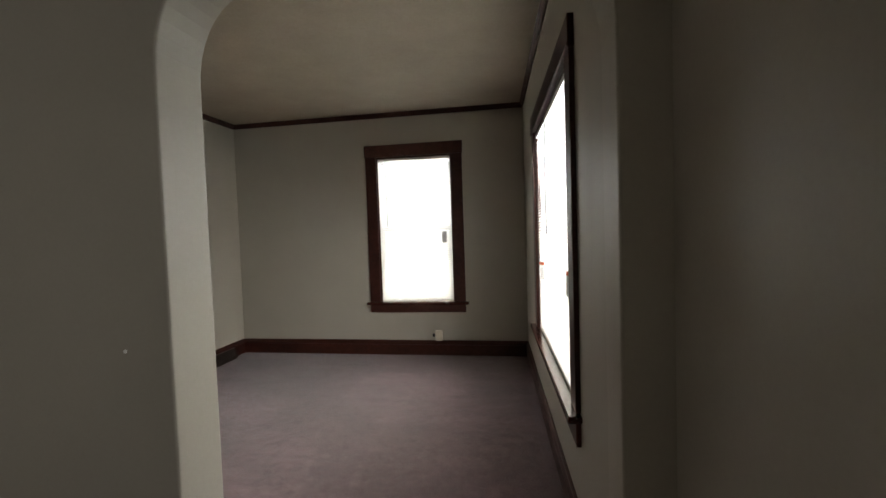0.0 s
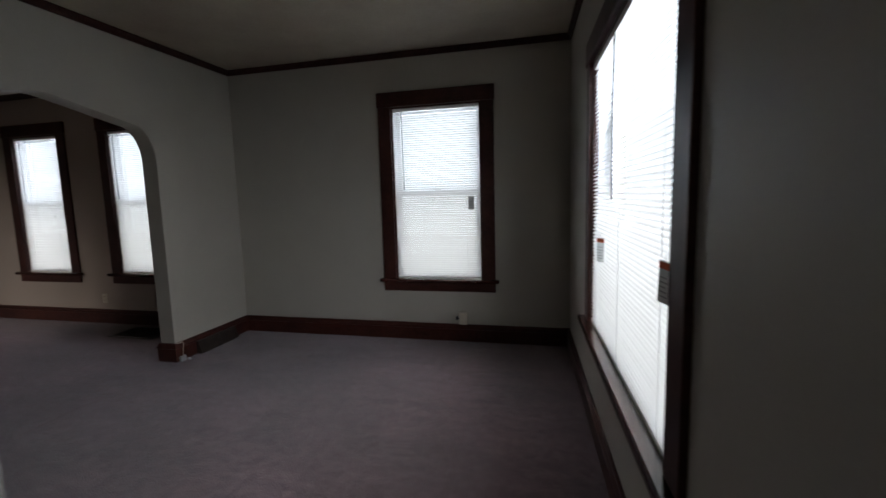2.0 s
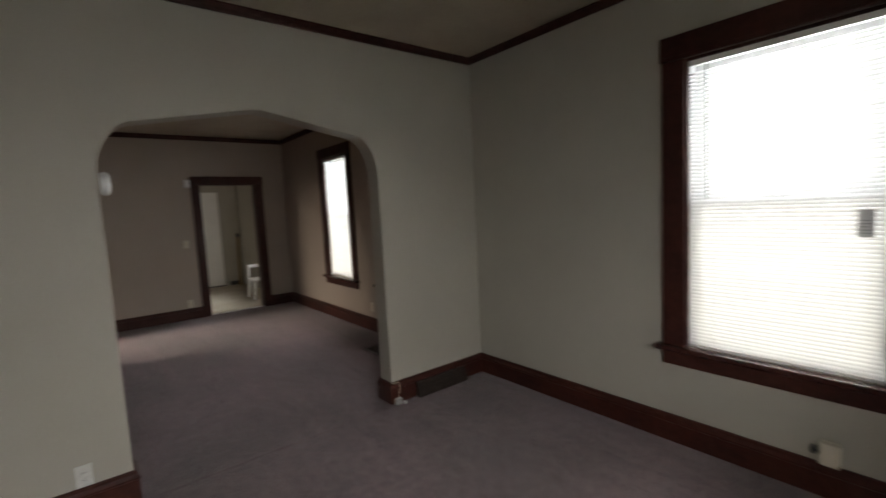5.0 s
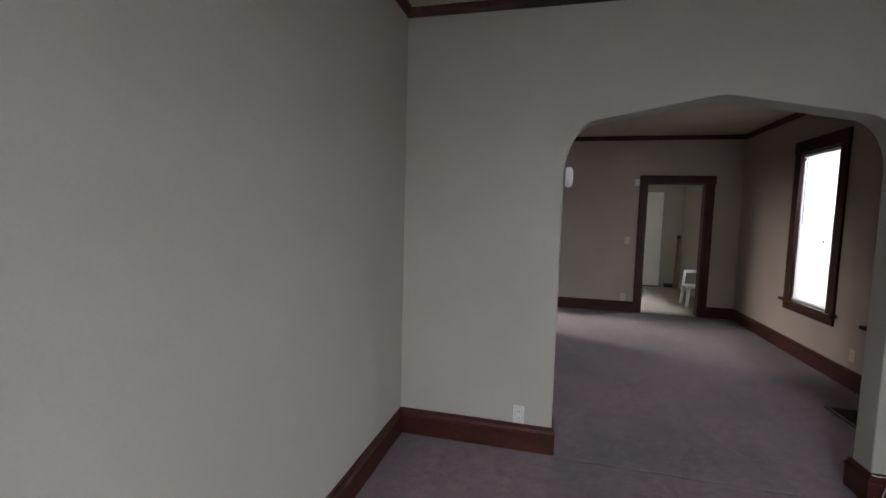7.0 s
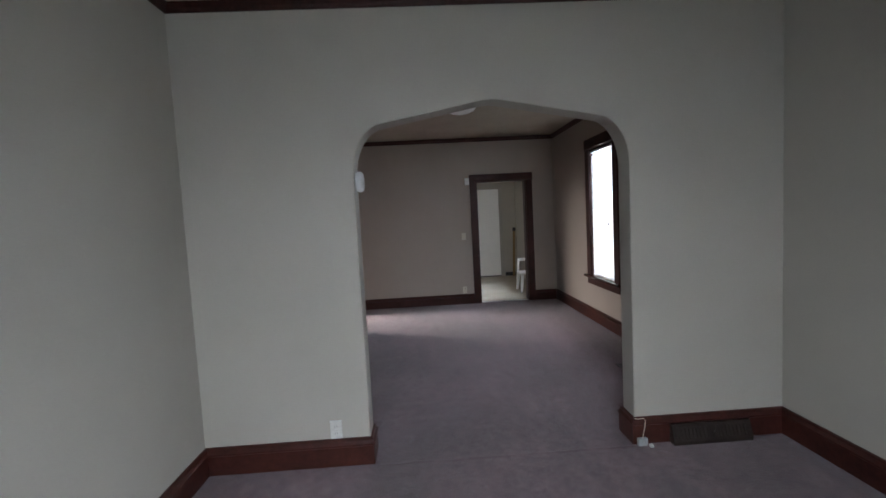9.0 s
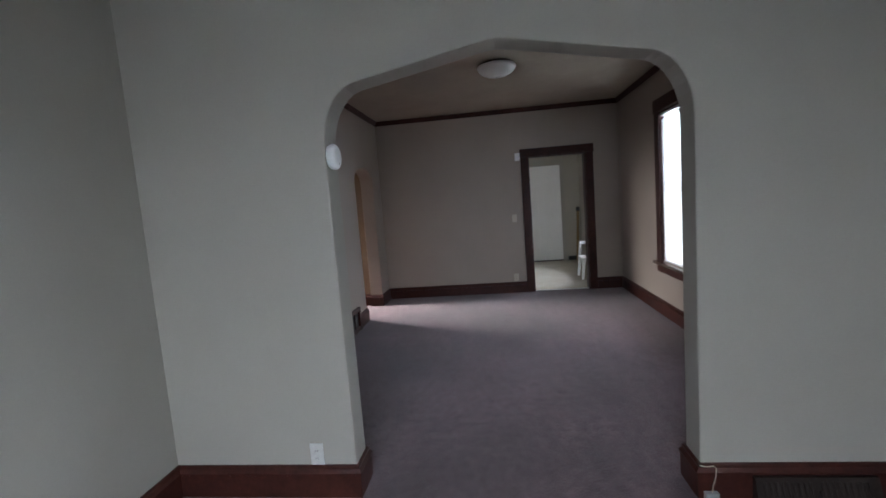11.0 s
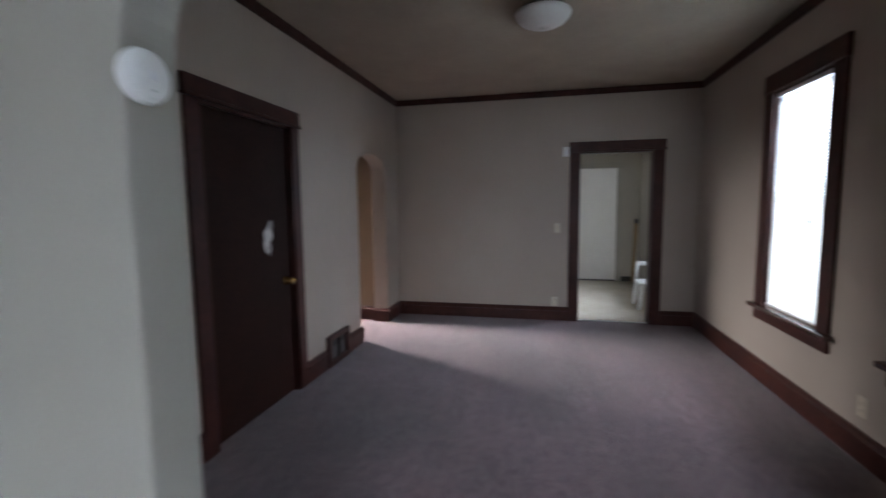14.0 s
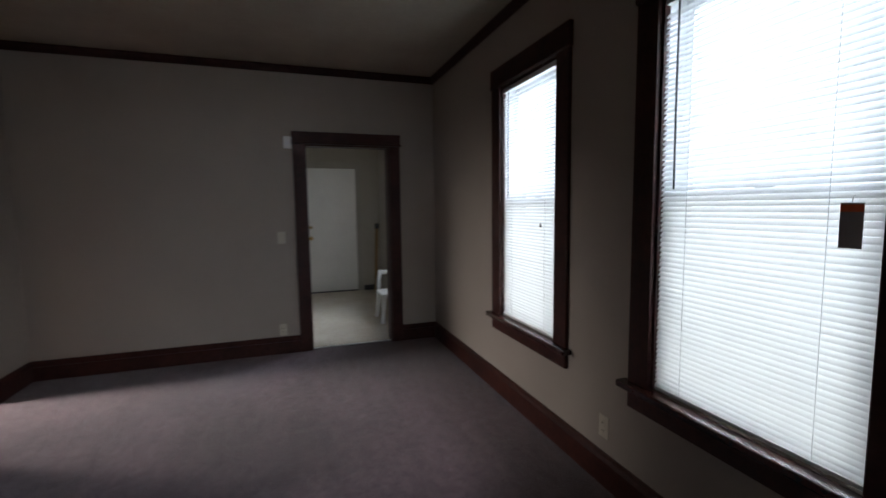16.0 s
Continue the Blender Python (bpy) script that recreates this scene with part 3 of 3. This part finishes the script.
hang_tag(N_WIN @ pose(0.735, -0.006, 0.66), "grey printed safety tag hung on the blind", False)
hang_tag(E_WIN @ pose(0.42, -0.034, 0.434, 0, 0, 30), "white safety tag with an orange band on the blind", True, SLAT)
hang_tag(E_WIN @ pose(1.41, -0.014, 0.465, 0, 4, 16), "grey safety tag with an orange band on the blind", True)
hang_tag(B_NEAR @ pose(0.668, -0.008, 0.675), "dark printed safety tag hung on the blind", True, DARK_CARD)
charm = tagged(part("blind_cord_tassel", lathe([(0, 0.03), (0.004, 0.026), (0.009, 0.006), (0.008, 0.0), (0, 0.0)], 14), DARK_CARD), "small dark cord tassel hanging on the blind", "tassel")
charm.matrix_world = B_FAR @ pose(0.545, -0.006, 0.67)


# ---- doors ----
def casing(name, m, w, h, t, label, depth):
    """Flat door casing with a head board and a lined jamb; local x along the wall, y into the wall, z up."""
    ob = tagged(new(name), label, "door frame", kind="structure")
    ob.matrix_world = m
    part("side_casing", box(-0.105, 0.004, -t, 0.0, 0.0, h - 0.004, 0.003), WOOD, ob)
    part("side_casing", box(w - 0.004, w + 0.105, -t, 0.0, 0.0, h - 0.004, 0.003), WOOD, ob)
    part("head_casing", box(-0.112, w + 0.112, -t - 0.006, 0.0, h + 0.016, h + 0.112, 0.004), WOOD, ob)
    part("head_fillet", box(-0.120, w + 0.120, -t - 0.016, 0.0, h - 0.004, h + 0.016, 0.004), WOOD, ob)
    part("jamb", box(0.0, 0.018, 0.0, depth, 0.0, h - 0.018, 0.001), WOOD, ob)
    part("jamb", box(w - 0.018, w, 0.0, depth, 0.0, h - 0.018, 0.001), WOOD, ob)
    part("head_jamb", box(0.0, w, 0.0, depth, h - 0.018, h, 0.001), WOOD, ob)
    return ob


def knob(parent, x, y, z, out, mat):
    k = lathe([(0.0, 0.070), (0.018, 0.068), (0.028, 0.059), (0.031, 0.049), (0.025, 0.038), (0.013, 0.031), (0.011, 0.010), (0.032, 0.008), (0.034, 0.0), (0.0, 0.0)], 24)
    bmesh.ops.transform(k, matrix=pose(x, y, z, 90 if out < 0 else -90), verts=k.verts[:])
    return part("door_knob", k, mat, parent, "round brass knob on a rosette", smooth=True)


casing("door_frame_1", pose(DOOR1, SOUTH_M, 0, 0, 0, 180), DOOR1 - DOOR0, DOORH, 0.022, "dark mahogany door casing", 0.195)
brown = tagged(new("door_1"), "dark brown painted flush door, closed, with a scuffed white patch", "door", kind="structure")
brown.matrix_world = pose(DOOR1, SOUTH_M, 0, 0, 0, 180)
leaf = part("door_leaf", box(0.021, DOOR1 - DOOR0 - 0.021, 0.020, 0.060, 0.012, DOORH - 0.021, 0.002), DOORPAINT, brown)
knob(brown, DOOR1 - DOOR0 - 0.085, 0.020, 0.875, -1, BRASS)
blob = bmesh.new()
rim = []
for k in range(48):
    a = 2 * math.pi * k / 48
    rough = 1 + 0.16 * math.sin(3 * a + 0.6) + 0.09 * math.sin(7 * a + 1.1) + 0.05 * math.sin(13 * a)
    rim.append(blob.verts.new((0.046 * rough * math.cos(a) + 0.018 * math.sin(a), 0, 0.078 * rough * math.sin(a))))
core = blob.verts.new((0, -0.0008, 0))
for k in range(48):
    blob.faces.new((rim[k], rim[(k + 1) % 48], core))
for u, v, long, wide, lean in ((0.030, 0.085, 0.050, 0.008, -0.65), (0.012, 0.090, 0.042, 0.006, -0.5), (0.048, 0.060, 0.045, 0.005, -0.7),
                               (-0.010, -0.085, 0.032, 0.007, 0.2), (0.014, -0.092, 0.036, 0.006, -0.1), (0.030, -0.070, 0.030, 0.006, -0.3)):
    # thin streaks of the rag above and below the bare patch
    blob.faces.new([blob.verts.new((u + wide * math.cos(a) - long * math.sin(a) * math.sin(lean), -0.0002, v + long * math.sin(a) * math.cos(lean))) for a in (2 * math.pi * i / 14 for i in range(14))])
patch = part("patch", blob, PRIMER, brown, "bare white patch of rubbed paint")
patch.location = (0.615, 0.0194, 1.205)

casing("door_frame_2", pose(WEST, KD0, 0, 0, 0, 90), KD1 - KD0, KDH, 0.022, "dark mahogany casing of the open kitchen doorway", 0.15)
structure(part("threshold_strip", box(WEST - 0.045, WEST - 0.015, KD0 + 0.018, KD1 - 0.018, 0.004, 0.010, 0.002), STEEL), "thin metal strip between carpet and vinyl", "threshold")


def panel_door():
    """A white six-panel door, closed in the kitchen's far wall."""
    ob = tagged(new("door_2"), "closed white six-panel kitchen door with a knob and deadbolt", "door", kind="structure")
    ob.matrix_world = pose(KITCHEN_W, 1.385, 0, 0, 0, 90)
    w, h = 0.81, 2.06
    part("door_leaf", box(0, w, -0.020, -0.002, 0.025, h, 0.002), WHITE_DOOR, ob)
    for x0, x1 in ((0.11, 0.365), (0.445, 0.70)):
        for z0, z1 in ((0.22, 0.78), (0.96, 1.58), (1.70, 1.93)):
            rim_bm = pierced([x0, x1], [z0, z1], [(x0 + 0.018, x1 - 0.018, z0 + 0.018, z1 - 0.018)], along_x, -0.026, -0.019)
            p = part("door_panel", rim_bm, WHITE_DOOR, ob)
            part("raised_field", box(x0 + 0.035, x1 - 0.035, -0.026, -0.019, z0 + 0.035, z1 - 0.035, 0.003), WHITE_DOOR, p)
    knob(ob, 0.065, -0.020, 0.92, -1, BRASS)
    bolt = lathe([(0, 0.016), (0.020, 0.014), (0.026, 0.0), (0, 0)], 20)
    bmesh.ops.transform(bolt, matrix=pose(0.065, -0.020, 1.10, 90), verts=bolt.verts[:])
    part("deadbolt", bolt, BRASS, ob, "round brass deadbolt", smooth=True)
    part("door_sweep", box(0.0, w, -0.024, -0.002, 0.004, 0.025, 0.001), BLACK, ob, "black gap strip under the door")
    part("side_casing", box(-0.085, -0.004, -0.016, 0.0, 0.004, h, 0.003), PAINT, ob)
    part("side_casing", box(w + 0.004, w + 0.085, -0.016, 0.0, 0.004, h, 0.003), PAINT, ob)
    part("head_casing", box(-0.09, w + 0.09, -0.018, 0.0, h + 0.004, h + 0.11, 0.003), PAINT, ob)
    return ob


panel_door()


# ---- fixtures on walls and ceilings ----
def outlet(m, label, body=IVORY):
    """A duplex outlet; local x along the wall, -y into the room, the origin at its centre on the wall."""
    ob = tagged(new("wall_outlet"), label, "outlet", group="wall outlets")
    ob.matrix_world = m
    plate = part("cover_plate", box(-0.035, 0.035, -0.006, 0.0, -0.057, 0.057, 0.0025), body, ob)
    for z in (-0.02, 0.02):
        face = lathe([(0.0, 0.003), (0.0155, 0.003), (0.0165, 0.0), (0.0, 0.0)], 20)
        bmesh.ops.transform(face, matrix=pose(0, -0.006, z, 90), verts=face.verts[:])
        socket = part("socket", face, body, ob)
        for x in (-0.006, 0.006):
            part("slot", box(x - 0.0012, x + 0.0012, -0.0096, -0.0088, z - 0.004, z + 0.005), DARK, socket)
    return ob


outlet(pose(0.0, -0.215, 0.226, 0, 0, 90), "ivory duplex outlet just above the baseboard", DULL_WHITE)
outlet(pose(WEST, 1.035, 0.235, 0, 0, 90), "ivory duplex outlet beside the kitchen doorway")
outlet(pose(-1.95, NORTH, 0.30), "ivory duplex outlet low between the windows")
outlet(pose(2.425, NORTH, 0.226), "ivory outlet low under a window")


def adapter():
    ob = tagged(new("power_adapter"), "ivory plug-in adapter block with a black plug", "adapter")
    ob.matrix_world = pose(2.425, NORTH - 0.0095, 0.226)
    part("block", box(-0.038, 0.038, -0.034, 0.0, -0.055, 0.058, 0.006), IVORY, ob)
    part("side_plug", box(-0.072, -0.052, -0.026, 0.0095, -0.014, 0.02, 0.004), BLACK, ob, "black plug")
    part("side_plug_neck", box(-0.052, -0.038, -0.020, -0.010, -0.004, 0.010, 0.002), BLACK, ob)
    return ob


adapter()


def light_switch():
    ob = tagged(new("light_switch"), "ivory toggle light switch beside the kitchen doorway", "switch")
    ob.matrix_world = pose(WEST, 1.057, 1.135, 0, 0, 90)
    part("cover_plate", box(-0.035, 0.035, -0.006, 0.0, -0.057, 0.057, 0.0025), IVORY, ob)
    part("toggle", box(-0.005, 0.005, -0.018, -0.006, -0.002, 0.012, 0.002), IVORY, ob)
    for z in (-0.03, 0.03):
        screw = lathe([(0, 0.0012), (0.003, 0.001), (0.0034, 0), (0, 0)], 12)
        bmesh.ops.transform(screw, matrix=pose(0, -0.006, z, 90), verts=screw.verts[:])
        part("screw", screw, STEEL, ob)
    return ob


light_switch()


def alarm_sensor():
    ob = tagged(new("alarm_sensor"), "small white plastic sensor box at the door casing", "sensor")
    ob.matrix_world = pose(WEST, 1.148, 2.035, 0, 0, 90)
    part("housing", box(-0.036, 0.034, -0.040, 0.0, -0.055, 0.055, 0.006), WHITE, ob)
    part("lens", box(-0.024, 0.022, -0.044, -0.039, -0.034, 0.006, 0.004), VINYL_FRAME, ob, "milky lens")
    return ob


alarm_sensor()


def smoke_detector():
    ob = tagged(new("smoke_detector"), "round white smoke detector on the arch jamb", "smoke detector")
    ob.matrix_world = pose(-0.032, 0.0, 1.71, -90)
    part("base", lathe([(0, 0), (0.055, 0), (0.055, 0.010), (0, 0.010)], 40), WHITE, ob)
    part("cover", lathe([(0.060, 0.010), (0.061, 0.020), (0.057, 0.032), (0.046, 0.040), (0.028, 0.043), (0, 0.043), (0, 0.010), (0.060, 0.010)], 48), WHITE, ob, smooth=False)
    part("test_button", lathe([(0, 0.0455), (0.010, 0.045), (0.011, 0.042), (0, 0.042)], 20), VINYL_FRAME, ob)
    led = box(-0.002, 0.002, 0.030, 0.034, 0.0395, 0.0435)
    part("indicator", led, BLACK, ob, "tiny dark indicator")
    return ob


smoke_detector()


def dome_light():
    ob = tagged(new("ceiling_light"), "flush frosted glass dome ceiling light, switched off", "ceiling light")
    ob.matrix_world = pose(-2.40, 0.87, H, 180)
    part("ceiling_pan", lathe([(0, 0), (0.150, 0), (0.165, 0.012), (0.160, 0.022), (0, 0.022)], 48), BROWN_METAL, ob, "dark bronze pan")
    part("shade", lathe([(0.150, 0.018), (0.182, 0.028), (0.188, 0.038), (0.179, 0.060), (0.151, 0.090), (0.104, 0.112), (0.054, 0.123), (0.012, 0.126), (0.012, 0.120), (0, 0.120)], 56), FROST, ob, "white frosted glass shade", smooth=True)
    part("finial", lathe([(0.010, 0.119), (0.012, 0.127), (0.008, 0.135), (0, 0.139)], 16), FROST, ob, smooth=True)
    return ob


dome_light()


# ---- registers and grilles ----
def baseboard_register():
    ob = tagged(new("baseboard_register"), "brown enamelled metal baseboard heat register on the carpet", "heat register")
    ob.matrix_world = pose(0.021, 1.85, 0.0, 0, 0, 90)
    L = 0.505
    part("body", prism([(0, 0.0), (0, 0.118), (-0.018, 0.118), (-0.052, 0.020), (-0.052, 0.0)], lambda u, v, d: (d, u, v), 0.0, L), BROWN_METAL, ob)
    lean = math.degrees(math.atan2(0.034, 0.098))
    for half in (0, 1):
        for i in range(9):
            x = 0.035 + half * 0.235 + i * 0.0235
            b = box(-0.0045, 0.0045, -0.006, 0.0, -0.034, 0.034, 0.001, seg=1)
            bmesh.ops.transform(b, matrix=pose(x, -0.036, 0.068, -lean), verts=b.verts[:])
            part("louvre", b, BROWN_METAL, ob)
    part("damper_lever", box(0.247, 0.257, -0.058, -0.046, 0.040, 0.075, 0.002), BROWN_METAL, ob)
    return ob


baseboard_register()


def wall_grille():
    ob = tagged(new("wall_grille"), "dark wood-framed heat grille set in the baseboard", "wall vent")
    ob.matrix_world = pose(-2.652, SOUTH_M, 0.0, 0, 0, 180)
    w, h, d = 0.42, 0.275, 0.036
    for x0, x1, z0, z1 in ((0, 0.05, 0, h), (w - 0.05, w, 0, h), (0.05, w - 0.05, 0, 0.045), (0.05, w - 0.05, h - 0.045, h)):
        part("frame_board", box(x0, x1, -d, 0.0, z0, z1, 0.004), WOOD, ob)
    part("backing", box(0.05, w - 0.05, -0.010, -0.002, 0.045, h - 0.045), DARK, ob)
    for x in (0.062, 0.218):
        part("damper_panel", box(x + 0.022, x + 0.118, -0.017, -0.010, 0.062, 0.165, 0.002), GREY_ENAMEL, ob, "grey enamelled damper panel")
    part("mullion", box(0.205, 0.215, -0.032, -0.010, 0.045, h - 0.045, 0.001), BROWN_METAL, ob)
    return ob


wall_grille()


def floor_grille():
    ob = tagged(new("floor_grille"), "dark metal floor return grille in the carpet", "floor vent")
    x0, x1, y0, y1 = -1.39, -0.82, 2.13, 2.49
    ob.matrix_world = pose(x0, y0, 0.0)
    w, h = x1 - x0, y1 - y0
    part("backing", box(0.01, w - 0.01, 0.01, h - 0.01, 0.0005, 0.003), DARK, ob)
    for a, b, c, d in ((0, w, 0, 0.025), (0, w, h - 0.025, h), (0, 0.025, 0.025, h - 0.025), (w - 0.025, w, 0.025, h - 0.025)):
        part("frame", box(a, b, c, d, 0.0, 0.010, 0.002), BROWN_METAL, ob)
    for i in range(24):
        x = 0.035 + i * (w - 0.07) / 23
        part("bar", box(x - 0.003, x + 0.003, 0.025, h - 0.025, 0.003, 0.009, 0.001, seg=1), BROWN_METAL, ob)
    return ob


floor_grille()


def phone_jack():
    ob = tagged(new("phone_jack"), "small white surface phone jack box at the baseboard", "phone jack")
    ob.matrix_world = pose(0.027, 1.665, 0.0, 0, 0, 90)
    part("box", box(-0.030, 0.030, -0.026, 0.0, 0.0, 0.048, 0.004), GREY_PLASTIC, ob)
    part("plug", box(0.034, 0.056, -0.050, -0.024, 0.0, 0.016, 0.003), DULL_WHITE, ob, "loose white plug")
    wire = [(-0.045, -0.004, 0.172), (-0.02, -0.008, 0.168), (0.012, -0.007, 0.171), (0.022, -0.010, 0.160), (0.020, -0.010, 0.120), (0.008, -0.013, 0.080), (0.002, -0.015, 0.048)]
    part("wire", tube(wire, 0.0026, 6), IVORY, ob, "cream telephone wire along the baseboard", smooth=True)
    return ob


phone_jack()

nail = tagged(part("nail_head", lathe([(0, 0.003), (0.005, 0.002), (0.006, 0), (0, 0)], 14), WHITE), "tiny white painted nail head on the wall", "nail")
nail.matrix_world = pose(2.21, SOUTH - 0.185, 1.09, 90)


# ---- kitchen things ----
def plastic_chair():
    """A low one-piece plastic chair facing the doorway; local -y is its front."""
    ob = tagged(new("plastic_chair"), "low white moulded plastic chair on the kitchen floor", "chair")
    ob.matrix_world = pose(-5.62, 2.355, 0.004, 0, 0, 90)
    w, dep, sh, th = 0.40, 0.38, 0.36, 0.60
    seat = box(-w / 2, w / 2, -dep / 2, dep / 2, sh - 0.035, sh, 0.012, seg=3)
    part("seat", seat, WHITE, ob)
    for sx in (-1, 1):
        for sy in (-1, 1):
            leg = bmesh.new()
            top = [(sx * (w / 2 - 0.005 - a), sy * (dep / 2 - 0.005 - b), sh - 0.03) for a, b in ((0, 0), (0.055, 0), (0.055, 0.05), (0, 0.05))]
            low = [(sx * (w / 2 + 0.018 - a), sy * (dep / 2 + 0.022 - b), 0.0) for a, b in ((0, 0), (0.038, 0), (0.038, 0.034), (0, 0.034))]
            vt, vl = [leg.verts.new(p) for p in top], [leg.verts.new(p) for p in low]
            for i in range(4):
                leg.faces.new((vt[i], vt[(i + 1) % 4], vl[(i + 1) % 4], vl[i]))
            leg.faces.new(vt)
            leg.faces.new(vl)
            bmesh.ops.bevel(leg, geom=leg.edges[:], offset=0.006, segments=2, affect="EDGES", profile=0.5)
            part("leg", leg, WHITE, ob)
    for sx in (-1, 1):
        part("back_post", tube([(sx * (w / 2 - 0.025), dep / 2 - 0.02, sh - 0.01), (sx * (w / 2 - 0.035), dep / 2 + 0.01, sh + 0.12), (sx * (w / 2 - 0.055), dep / 2 + 0.035, th - 0.02)], 0.021, 10), WHITE, ob, smooth=True)
    part("top_rail", box(-w / 2 + 0.03, w / 2 - 0.03, dep / 2 + 0.015, dep / 2 + 0.05, th - 0.055, th, 0.012, seg=3), WHITE, ob)
    return ob


plastic_chair()


def leaning_board():
    ob = tagged(new("leaning_board"), "narrow ochre board leaning in the kitchen corner", "board")
    ob.matrix_world = pose(-7.60, 2.47, 0.004, 0, 0, 64) @ pose(0, 0, 0, -8, 0, 0)
    part("board", box(-0.028, 0.028, -0.011, 0.011, 0.0, 1.08, 0.003), YELLOW, ob)
    part("end_clip", box(-0.036, 0.036, -0.018, 0.018, 1.06, 1.15, 0.008), BLACK, ob, "black hooked end")
    return ob


leaning_board()


def kitchen_register():
    ob = tagged(new("low_register"), "low dark metal register against the kitchen wall", "heat register")
    ob.matrix_world = pose(KITCHEN_W, 2.30, 0.004, 0, 0, 90)
    part("body", box(0, 0.24, -0.055, 0.0, 0, 0.085, 0.006), BLACK, ob)
    for i in range(9):
        x = 0.025 + i * 0.024
        part("louvre", box(x - 0.004, x + 0.004, -0.060, -0.054, 0.015, 0.070, 0.001, seg=1), BROWN_METAL, ob)
    return ob


kitchen_register()


# ---- carpet seam ----
def carpet_seam():
    """The joint of two carpet lengths in the archway: a low uneven ridge of pile."""
    rnd = random.Random(4)
    bm = bmesh.new()
    rows = []
    for i in range(41):
        y = 0.02 + 1.585 * i / 40
        x = 0.036 + 0.004 * math.sin(i * 0.7) + rnd.uniform(-0.002, 0.002)
        z = 0.0028 + rnd.uniform(-0.0008, 0.0012)
        rows.append([bm.verts.new(c) for c in ((x - 0.012, y, 0.0002), (x - 0.004, y, z), (x + 0.003, y, z * 0.8), (x + 0.012, y, 0.0002))])
    for a, b in zip(rows, rows[1:]):
        for k in range(3):
            bm.faces.new((a[k], a[k + 1], b[k + 1], b[k]))
    return structure(part("trim_carpet_seam", bm, CARPET, smooth=True), "raised seam of the mauve carpet in the archway", "carpet seam")


carpet_seam()
